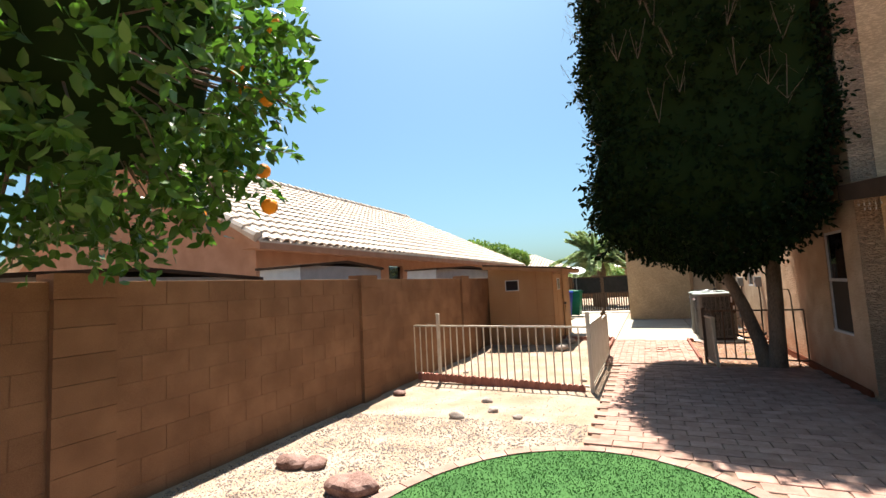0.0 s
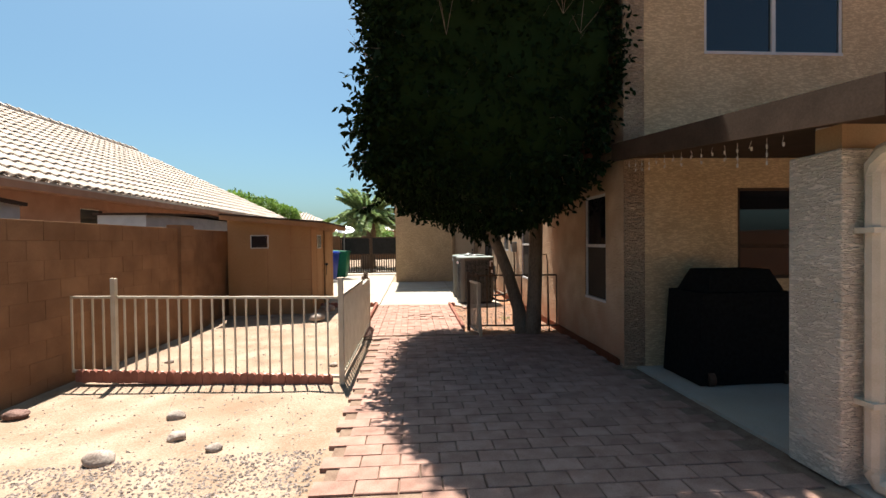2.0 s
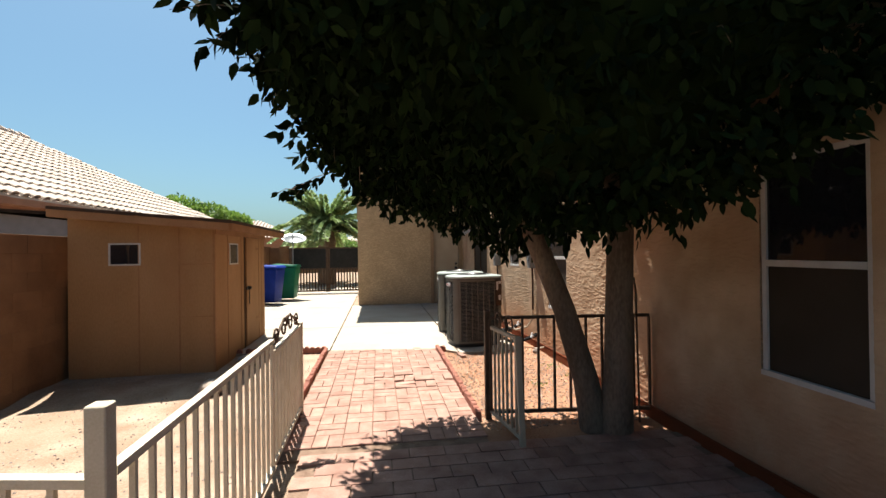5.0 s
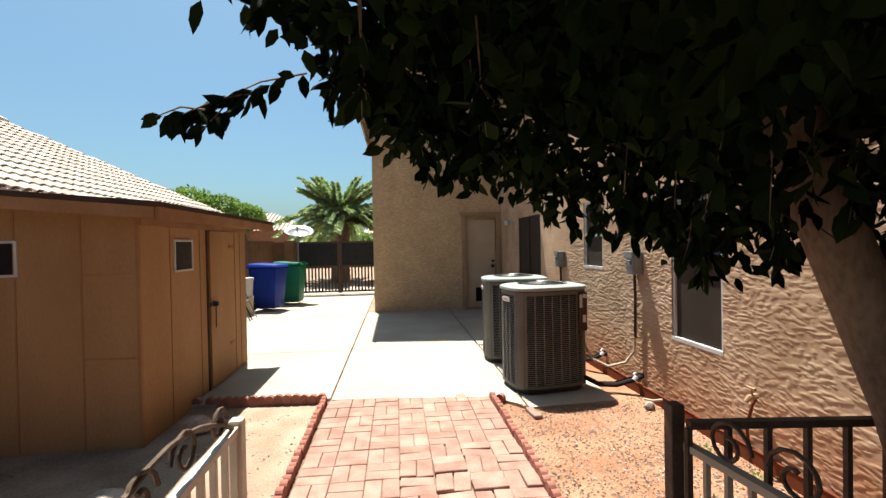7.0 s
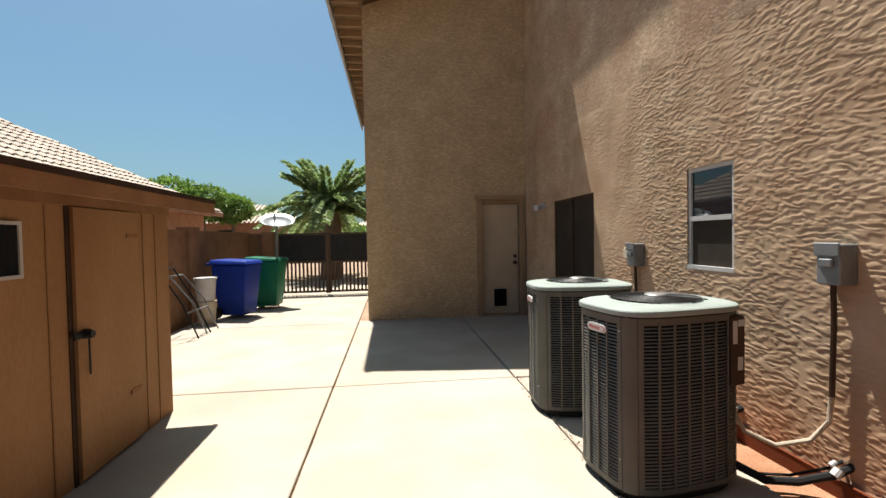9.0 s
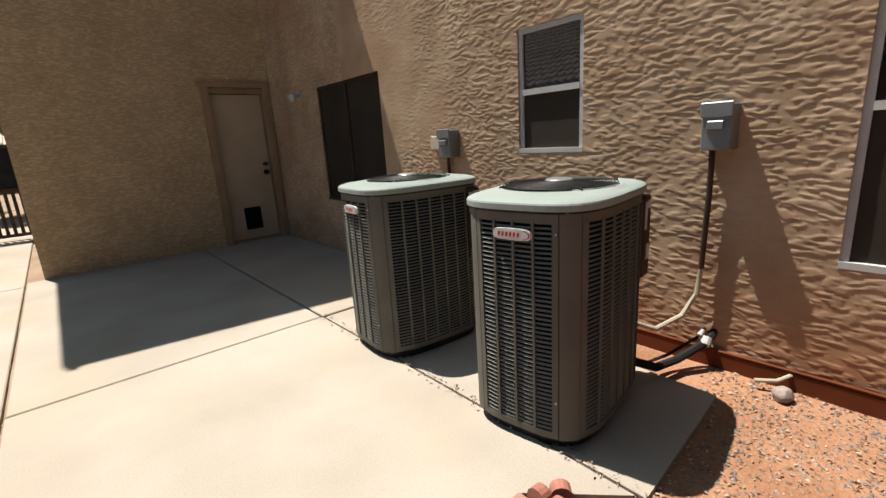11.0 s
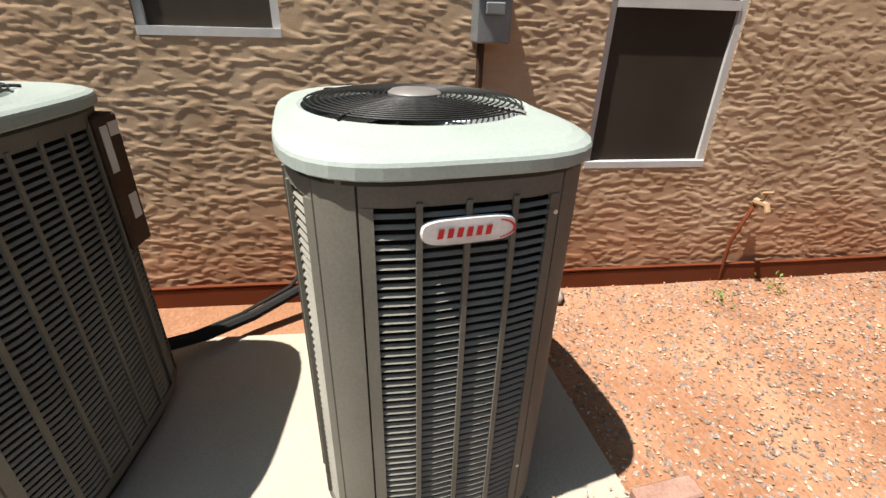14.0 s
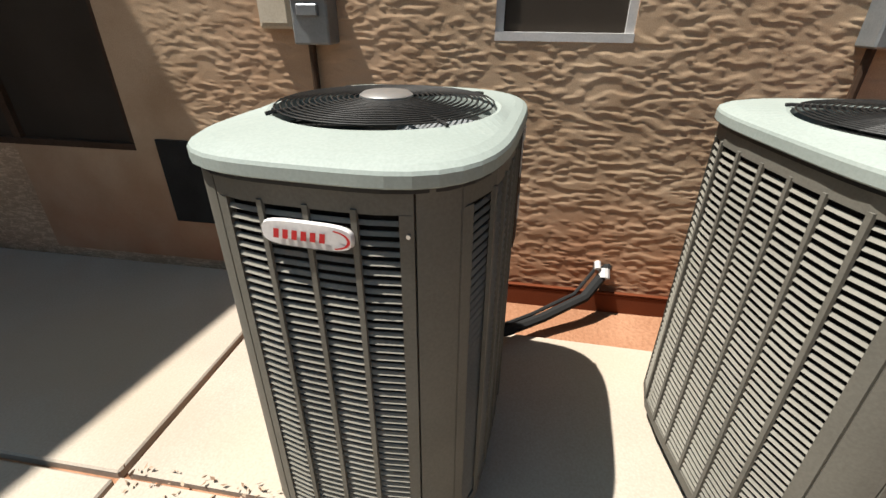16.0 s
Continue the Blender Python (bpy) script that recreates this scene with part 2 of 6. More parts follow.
M_glass = glass("dark_glass", (0.01, 0.012, 0.016))
M_screen = surface("sun_screen", (0.03, 0.024, 0.018), (0.045, 0.036, 0.028), 3, 500, 0.7, 0.5, 0.001)


def plain(name, rgb, rough=0.5, metal=0.0):
    return surface(name, tuple(c * 0.88 for c in rgb), tuple(min(1, c * 1.08) for c in rgb), 6, 140, rough, 0.15, 0.001, metal=metal)


M_blue, M_green = plain("bin_blue", (0.01, 0.03, 0.22), 0.45), plain("bin_green", (0.01, 0.12, 0.06), 0.45)
M_orange = plain("orange_peel", (0.75, 0.26, 0.02), 0.45)
M_metalroof = plain("shed_metal", (0.42, 0.43, 0.44), 0.5, 0.2)
M_red = plain("red_print", (0.42, 0.03, 0.03))
M_silver = plain("badge_silver", (0.55, 0.53, 0.52), 0.4, 0.0)
M_copper = plain("pipe_rust", (0.13, 0.035, 0.014), 0.8)
M_conduit = plain("conduit_beige", (0.40, 0.34, 0.26), 0.5)
M_foam = plain("pipe_foam", (0.02, 0.02, 0.02), 0.9)


# ---------- building blocks ----------
def box(bm, x0, x1, y0, y1, z0, z1):
    vs = [bm.verts.new((x, y, z)) for x in (x0, x1) for y in (y0, y1) for z in (z0, z1)]
    for f in ((0, 1, 3, 2), (4, 6, 7, 5), (0, 4, 5, 1), (2, 3, 7, 6), (0, 2, 6, 4), (1, 5, 7, 3)):
        bm.faces.new([vs[i] for i in f])
    return vs


def prism(bm, outline, z0, z1):
    lo = [bm.verts.new((x, y, z0)) for x, y in outline]
    hi = [bm.verts.new((x, y, z1)) for x, y in outline]
    n = len(outline)
    bm.faces.new(lo[::-1]), bm.faces.new(hi)
    for i in range(n):
        bm.faces.new((lo[i], lo[(i + 1) % n], hi[(i + 1) % n], hi[i]))
    return lo, hi


def hexa(bm, lower, upper):
    """A solid from two quads of points."""
    lo, hi = [bm.verts.new(p) for p in lower], [bm.verts.new(p) for p in upper]
    bm.faces.new(lo[::-1]), bm.faces.new(hi)
    for i in range(4):
        bm.faces.new((lo[i], lo[(i + 1) % 4], hi[(i + 1) % 4], hi[i]))


def tube(bm, points, radii, n=8, caps=True):
    points = [Vector(p) for p in points]
    if not isinstance(radii, (list, tuple)):
        radii = [radii] * len(points)
    rings, ref = [], Vector((0.31, 0.17, 0.93))
    for i, p in enumerate(points):
        d = (points[min(i + 1, len(points) - 1)] - points[max(i - 1, 0)]).normalized()
        if abs(d.dot(ref)) > 0.95:
            ref = Vector((0.93, 0.2, 0.1))
        u = d.cross(ref).normalized()
        v = d.cross(u)
        rings.append([bm.verts.new(p + (u * math.cos(a) + v * math.sin(a)) * radii[i]) for a in [2 * math.pi * k / n for k in range(n)]])
    for a, b in zip(rings, rings[1:]):
        for k in range(n):
            bm.faces.new((a[k], a[(k + 1) % n], b[(k + 1) % n], b[k]))
    if caps:
        bm.faces.new(rings[0][::-1]), bm.faces.new(rings[-1])


def to_mesh(name, bm, mat, smooth=False):
    bmesh.ops.recalc_face_normals(bm, faces=bm.faces)
    me = bpy.data.meshes.new(name)
    bm.to_mesh(me)
    bm.free()
    me.materials.append(mat)
    if smooth:
        me.shade_smooth()
        me.set_sharp_from_angle(angle=radians(40))
    return me


def part(name, bm, mat, parent=None, label="", smooth=False):
    ob = new(name, to_mesh(name, bm, mat, smooth))
    ob.parent = parent
    return tagged(ob, label)


def thing(name, label, category, group="", at=(0, 0, 0), kind=""):
    e = new(name)
    e.empty_display_size = 0.1
    e.location = at
    return tagged(e, label, category, group, kind)


def bevel(bm, width, segments=1):
    bmesh.ops.bevel(bm, geom=bm.edges[:], offset=width, segments=segments, affect="EDGES", profile=0.5)


def structure(name, bm, mat, label, category):
    return tagged(part(name, bm, mat, None, label), "", category, kind="structure")


# a wall in the plane of x or y, from a to b, with rectangular openings (a0, a1, z0, z1)
def wall_mesh(bm, axis, c0, c1, a, b, z0, z1, openings=()):
    def put(p, q, r, s):
        if q - p > 1e-4 and s - r > 1e-4:
            if axis == "x":
                box(bm, c0, c1, p, q, r, s)
            else:
                box(bm, p, q, c0, c1, r, s)
    cuts = sorted({a, b, *[o[0] for o in openings], *[o[1] for o in openings]})
    for p, q in zip(cuts, cuts[1:]):
        z = z0
        for o in sorted([o for o in openings if o[0] <= p + 1e-6 and o[1] >= q - 1e-6], key=lambda o: o[2]):
            put(p, q, z, o[2])
            z = o[3]
        put(p, q, z, z1)
    bmesh.ops.remove_doubles(bm, verts=bm.verts, dist=1e-5)


# ---------- the plan ----------
WALL_X = -2.42                  # face of the block wall
RIDGE = 0.0027                  # height of the trowelled ridges
HOUSE_X = 3.37                  # face of the house's long side
BACK_Y = 18.6                   # face of the projecting wing
PORCH_Y = 8.12                  # face of the wall under the porch roof


def yard_z(x, y):
    """Height of the bare soil: level by the house, falling a little towards the block wall."""
    fall = min(1.0, max(0.0, (0.2 - x) / 2.4))
    return -0.03 - 0.07 * fall * (1 if y < 12 else 0.3) + 0.010 * noise.noise(Vector((x, y, 0)) * 2.3)


# ---------- ground ----------
def ground():
    bm = bmesh.new()
    xs = [-400, -60, -16] + [-8 + i * 0.25 for i in range(65)] + [16, 60, 400]
    ys = [-400, -60, -14] + [-6 + i * 0.3 for i in range(101)] + [40, 90, 500]
    grid = [[bm.verts.new((x, y, yard_z(x, y))) for y in ys] for x in xs]
    for i in range(len(xs) - 1):
        for j in range(len(ys) - 1):
            bm.faces.new((grid[i][j], grid[i + 1][j], grid[i + 1][j + 1], grid[i][j + 1]))
    tagged(part("ground", bm, M_dirt, None, "dry sandy tan and rust soil", smooth=True), "", "ground", kind="structure")
    g = thing("pavement", "pale sun-bleached concrete bays with soil in the joints", "concrete slab", kind="structure")
    for x0, x1, y0, y1 in ((-2.35, 0.455, 13.27, 15.205), (0.475, 2.20, 15.215, BACK_Y), (2.22, 3.34, 15.215, BACK_Y), (-2.35, 0.455, 15.225, 18.4),
                           (-2.35, 0.455, 18.42, 22.6), (-8, 8, 22.62, 26.5)):
        bm = bmesh.new()
        box(bm, x0, x1, y0, y1, -0.12, 0.0)
        bevel(bm, 0.006)
        part("concrete_bay", bm, M_slab, g)
    bm = bmesh.new()
    prism(bm, [(0.475, 13.22), (1.93, 13.08), (2.195, 12.80), (2.205, 15.195), (0.475, 15.195)], -0.12, 0.0)
    part("concrete_bay", bm, M_slab, g)
    bm = bmesh.new()
    prism(bm, [(2.215, 12.77), (3.03, 12.83), (3.10, 15.19), (2.225, 15.19)], -0.12, -0.006)
    part("equipment_pad", bm, M_slab, g)
    bm = bmesh.new()
    box(bm, 3.50, 12, 2.5, PORCH_Y, -0.1, 0.012)
    part("porch_floor", bm, M_slab, g)


def window(x_or_y, axis, a0, a1, z0, z1, split, side, parent, label, screen_low=True, bar=None, depth=0.06, frame_mat=None, dark_all=False):
    """A window in its opening: frame, meeting rail, panes. side: -1 faces towards falling coordinates."""
    fm = frame_mat or M_white
    w = thing("window", label, "")
    w.parent = parent
    c0, c1 = x_or_y + 0.01, x_or_y + 0.05

    def bx(bm, p, q, r, s, e0, e1):
        if axis == "x":
            box(bm, e0, e1, p, q, r, s)
        else:
            box(bm, p, q, e0, e1, r, s)
    t = 0.03
    bm = bmesh.new()
    bx(bm, a0, a1, z0, z0 + t, c0 - 0.015, c1), bx(bm, a0, a1, z1 - t, z1, c0, c1)
    bx(bm, a0, a0 + t, z0 + t, z1 - t, c0, c1), bx(bm, a1 - t, a1, z0 + t, z1 - t, c0, c1)
    if split:
        bx(bm, a0 + t, a1 - t, split - 0.018, split + 0.018, c0 - 0.006, c1)
    if bar:
        bx(bm, bar - 0.02, bar + 0.02, z0 + t, z1 - t, c0 - 0.009, c1 - 0.002)
    part("window_frame", bm, fm, w)
    lows = [(z0 + t, (split or z1) - 0.018, True)] + ([(split + 0.018, z1 - t, False)] if split else [])
    for r, s, low in lows:
        bm = bmesh.new()
        bx(bm, a0 + t, a1 - t, r, s, c0 + 0.015, c0 + 0.022)
        part("insect_screen" if low and screen_low else "pane", bm, M_screen if low and screen_low else M_glass, w)
    return w


def walled(bm, axis, c0, c1, a, b, z0, z1, ops=()):
    wall_mesh(bm, axis, c0, c1, a, b, z0, z1, ops)


def house():
    g = thing("house", "two-storey tan house with trowelled stucco walls", "house", kind="structure")
    ops = [(11.93, 12.52, 0.59, 1.86), (13.77, 14.26, 1.10, 1.88), (15.92, 17.20, 0.60, 1.87), (8.56, 9.17, 0.61, 1.86)]
    bm = bmesh.new()
    walled(bm, "x", HOUSE_X, HOUSE_X + 0.22, PORCH_Y, BACK_Y, -0.15, 6.2, ops)
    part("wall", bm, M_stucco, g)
    stucco_coat(g, ops, PORCH_Y + 0.005, 16.6, 0.03, 2.8, HOUSE_X)
    bm = bmesh.new()
    walled(bm, "y", BACK_Y, BACK_Y + 0.22, 0.62, HOUSE_X - 0.002, -0.15, 5.15, [(2.50, 3.34, -0.15, 2.02)])
    hexa(bm, [(0.62, BACK_Y, 5.15), (HOUSE_X - 0.002, BACK_Y, 5.15), (HOUSE_X - 0.002, BACK_Y + 0.22, 5.15), (0.62, BACK_Y + 0.22, 5.15)],
         [(0.62, BACK_Y, 5.25), (HOUSE_X - 0.002, BACK_Y, 6.2), (HOUSE_X - 0.002, BACK_Y + 0.22, 6.2), (0.62, BACK_Y + 0.22, 5.25)])
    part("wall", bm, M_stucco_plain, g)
    bm = bmesh.new()
    box(bm, 0.62, 0.84, BACK_Y + 0.22, 26, -0.15, 5.2)
    part("wall", bm, M_stucco_plain, g)
    bm = bmesh.new()
    walled(bm, "y", PORCH_Y, PORCH_Y + 0.22, HOUSE_X + 0.222, 12, -0.15, 6.2, [(4.60, 5.50, 0.02, 1.86), (4.24, 5.77, 3.25, 4.52), (6.2, 7.6, 0.6, 1.86)])
    part("wall", bm, M_stucco_plain, g)
    bm = bmesh.new()
    box(bm, 12, 12.2, PORCH_Y, 26, -0.15, 6.2), box(bm, 0.62, 12, 26, 26.2, -0.15, 5.2)
    part("wall", bm, M_stucco_plain, g)
    # unseen dark solid added to stand for the dark rooms behind the panes
    bm = bmesh.new()
    box(bm, 3.9, 11.8, PORCH_Y + 0.6, 25, 0, 6.1)
    part("dark_room_fill", bm, M_fascia, g)
    window(HOUSE_X, "x", 11.93, 12.52, 0.59, 1.86, 1.255, -1, g, "white vinyl window with a dark sun screen on the lower half")
    window(HOUSE_X, "x", 13.77, 14.26, 1.10, 1.88, 1.49, -1, g, "small white vinyl window with dark glass")
    window(HOUSE_X, "x", 8.56, 9.17, 0.61, 1.86, 1.26, -1, g, "white vinyl window in the shade of the tree")
    window(HOUSE_X, "x", 15.92, 17.20, 0.60, 1.87, None, -1, g, "dark sliding window with a thin white centre bar", bar=16.57, frame_mat=M_fascia)
    window(PORCH_Y, "y", 4.24, 5.77, 3.25, 4.52, 3.885, -1, g, "upstairs window with white bars and dark blue glass", bar=5.0, screen_low=False)
    window(PORCH_Y, "y", 4.60, 5.50, 0.9, 1.86, 1.24, -1, g, "dark porch window with a pale meeting rail", screen_low=False, frame_mat=M_fascia)
    window(PORCH_Y, "y", 6.2, 7.6, 0.6, 1.86, 1.24, -1, g, "dark porch window with a pale meeting rail", screen_low=False, frame_mat=M_fascia)
    bm = bmesh.new()
    box(bm, 4.60, 5.50, PORCH_Y + 0.005, PORCH_Y + 0.2, -0.1, 0.9)
    part("apron", bm, M_stucco_plain, g)
    # roof: planes rising from the low eave over the wing
    z = lambda x: 5.2 + 0.35 * (x - 0.2)
    bm = bmesh.new()
    hexa(bm, [(0.15, BACK_Y - 0.95, z(0.15)), (3.02, BACK_Y - 0.95, z(3.02)), (3.02, 26.5, z(3.02)), (0.15, 26.5, z(0.15))],
         [(0.15, BACK_Y - 0.95, z(0.15) + 0.12), (3.02, BACK_Y - 0.95, z(3.02) + 0.12), (3.02, 26.5, z(3.02) + 0.12), (0.15, 26.5, z(0.15) + 0.12)])
    part("roof_low", bm, M_trim, g)
    bm = bmesh.new()
    hexa(bm, [(3.02, PORCH_Y - 0.4, z(3.02)), (8, PORCH_Y - 0.4, z(8)), (8, 26.5, z(8)), (3.02, 26.5, z(3.02))],
         [(3.02, PORCH_Y - 0.4, z(3.02) + 0.12), (8, PORCH_Y - 0.4, z(8) + 0.12), (8, 26.5, z(8) + 0.12), (3.02, 26.5, z(3.02) + 0.12)])
    hexa(bm, [(8, PORCH_Y - 0.4, z(8)), (12.6, PORCH_Y - 0.4, 6.2), (12.6, 26.5, 6.2), (8, 26.5, z(8))],
         [(8, PORCH_Y - 0.4, z(8) + 0.12), (12.6, PORCH_Y - 0.4, 6.32), (12.6, 26.5, 6.32), (8, 26.5, z(8) + 0.12)])
    part("roof_high", bm, M_trim, g)
    # rafters under the wing's eave, gutter board, rake board
    bm = bmesh.new()
    y = BACK_Y - 0.85
    while y < 26:
        box(bm, 0.17, 0.60, y, y + 0.05, 5.07, z(0.17) - 0.002)
        y += 0.4
    part("rafter", bm, M_trim, g)
    bm = bmesh.new()
    box(bm, 0.10, 0.148, BACK_Y - 0.97, 26.5, 5.06, 5.34)
    part("gutter", bm, M_white, g)
    # a tiled sill box far down the wing
    bm = bmesh.new()
    box(bm, 0.40, 0.618, 23.0, 25.4, 2.55, 3.45)
    part("bay", bm, M_trim, g)
    # low foundation board and weep line
    bm = bmesh.new()
    box(bm, HOUSE_X - 0.035, HOUSE_X - 0.001, PORCH_Y + 0.1, 15.3, -0.12, 0.06)
    tube(bm, [(HOUSE_X - 0.03, PORCH_Y + 0.1 + i * 0.6, 0.070 + 0.004 * math.sin(i * 2.1)) for i in range(13)], 0.009, 6)
    part("foundation_board", bm, M_copper, g, "rust-stained board along the foot of the wall")


def value_noise(u, v, seed):
    """Smooth noise between -1 and 1 over arrays of coordinates."""
    rng = np.random.default_rng(seed)
    table = rng.uniform(-1, 1, (256, 256))
    iu, iv = np.floor(u).astype(int), np.floor(v).astype(int)
    fu, fv = u - iu, v - iv
    fu, fv = fu * fu * (3 - 2 * fu), fv * fv * (3 - 2 * fv)
    at = lambda a, b: table[a % 256, b % 256]
    low = at(iu, iv) * (1 - fu) + at(iu + 1, iv) * fu
    high = at(iu, iv + 1) * (1 - fu) + at(iu + 1, iv + 1) * fu
    return low * (1 - fv) + high * fv


def stucco_coat(parent, ops, y0, y1, z0, z1, face, mat=M_coat, dy=0.011, dz=0.0045):
    """Trowelled coat on the wall that faces the yard: broken lying ridges as relief, smooth in patches and towards the wing."""
    def ticks(a, b, step, marks):
        marks = sorted({a, b, *[m for m in marks if a < m < b]})
        out = [np.linspace(p, q, max(2, int((q - p) / step) + 1))[:-1] for p, q in zip(marks, marks[1:])]
        return np.concatenate([*out, [b]])
    ys = ticks(y0, y1, dy, [o[i] for o in ops for i in (0, 1)])
    zs = ticks(z0, z1, dz, [o[i] for o in ops for i in (2, 3)])
    Y, Z = np.meshgrid(ys, zs, indexing="ij")
    warp = 0.016 * value_noise(Y * 6, Z * 8, 1) + 0.009 * value_noise(Y * 22, Z * 26, 2)
    skew = 0.07 * value_noise(Y * 3, Z * 9, 3)
    ridge = value_noise((Y + skew) * 27, (Z + warp) * 76, 4) + 0.6 * value_noise((Y + skew) * 46, (Z + warp) * 105, 5) + 0.30 * value_noise((Y + skew) * 12, (Z + warp) * 34, 6)
    crest = np.clip((ridge + 0.02) / 0.40, 0, 1)
    crest = crest * crest * (3 - 2 * crest)
    patch = value_noise(Y * 1.5 + 3, Z * 1.2, 7) + 0.5 * value_noise(Y * 4, Z * 3, 8)
    rough = np.clip(1.15 + 0.75 * patch - np.clip((Y - 14.0) / 1.5, 0, 2), 0.10, 1.0)
    X = face - 0.0012 - rough * RIDGE * crest - 0.0004 * value_noise(Y * 60, Z * 60, 9)
    n, m = len(ys), len(zs)
    yc, zc = (ys[:-1] + ys[1:]) / 2, (zs[:-1] + zs[1:]) / 2
    keep = np.ones((n - 1, m - 1), bool)
    for a, b, c, d in ops:
        keep &= ~(((yc > a) & (yc < b))[:, None] & ((zc > c) & (zc < d))[None, :])
    i, j = np.nonzero(keep)
    quads = np.stack([i * m + j, i * m + j + 1, (i + 1) * m + j + 1, (i + 1) * m + j], 1)
    me = bpy.data.meshes.new("stucco_coat")
    me.vertices.add(n * m)
    me.vertices.foreach_set("co", np.stack([X, Y, Z], 2).ravel())
    me.loops.add(quads.size)
    me.loops.foreach_set("vertex_index", quads.ravel().astype(np.int32))
    me.polygons.add(len(quads))
    me.polygons.foreach_set("loop_start", np.arange(0, quads.size, 4, dtype=np.int32))
    me.update(calc_edges=True)
    me.shade_smooth()
    me.materials.append(mat)
    new("stucco_coat", me).parent = parent


def wing_door():
    d = thing("door", "closed cream door with panelled pet flap", "door", at=(0, 0, 0))
    bm = bmesh.new()
    box(bm, 2.50, 2.585, BACK_Y - 0.03, BACK_Y + 0.12, 0, 2.02), box(bm, 3.255, 3.34, BACK_Y - 0.03, BACK_Y + 0.12, 0, 2.02)
    box(bm, 2.47, 3.36, BACK_Y - 0.045, BACK_Y + 0.12, 2.02, 2.09), box(bm, 2.585, 3.255, BACK_Y + 0.02, BACK_Y + 0.12, 1.95, 2.02)
    part("door_frame", bm, M_trim, d, "brown-tan painted door frame")
    bm = bmesh.new()
    box(bm, 2.60, 3.24, BACK_Y + 0.05, BACK_Y + 0.09, 0.03, 1.94)
    part("leaf", bm, M_door, d)
    bm = bmesh.new()
    for z, r in ((1.03, 0.03), (0.92, 0.038)):
        tube(bm, [(3.18, BACK_Y + 0.05, z), (3.18, BACK_Y - 0.005, z)], [r, r * 0.8], 12)
    part("handle", bm, M_black, d, "dark round knob and deadbolt")
    bm = bmesh.new()
    box(bm, 2.80, 3.02, BACK_Y + 0.032, BACK_Y + 0.049, 0.16, 0.46)
    part("pet_flap", bm, M_accore, d, "dark pet flap")
    bm = bmesh.new()
    box(bm, 2.5, 3.34, BACK_Y - 0.06, BACK_Y + 0.14, -0.1, 0.02)
    part("sill", bm, M_trim, d)
    # lamp
    l = thing("wall_lamp", "small twin-head white security lamp on the stucco wall", "lamp")
    for dy in (-0.05, 0.06):
        bm = bmesh.new()
        tube(bm, [(HOUSE_X - 0.03, 17.64 + dy * 0.4, 1.83), (HOUSE_X - 0.14, 17.64 + dy, 1.80)], [0.025, 0.045], 12)
        part("lamp_head", bm, M_white, l)
    bm = bmesh.new()
    box(bm, HOUSE_X - 0.03, HOUSE_X, 17.58, 17.70, 1.78, 1.88)
    bevel(bm, 0.006)
    part("base", bm, M_white, l)


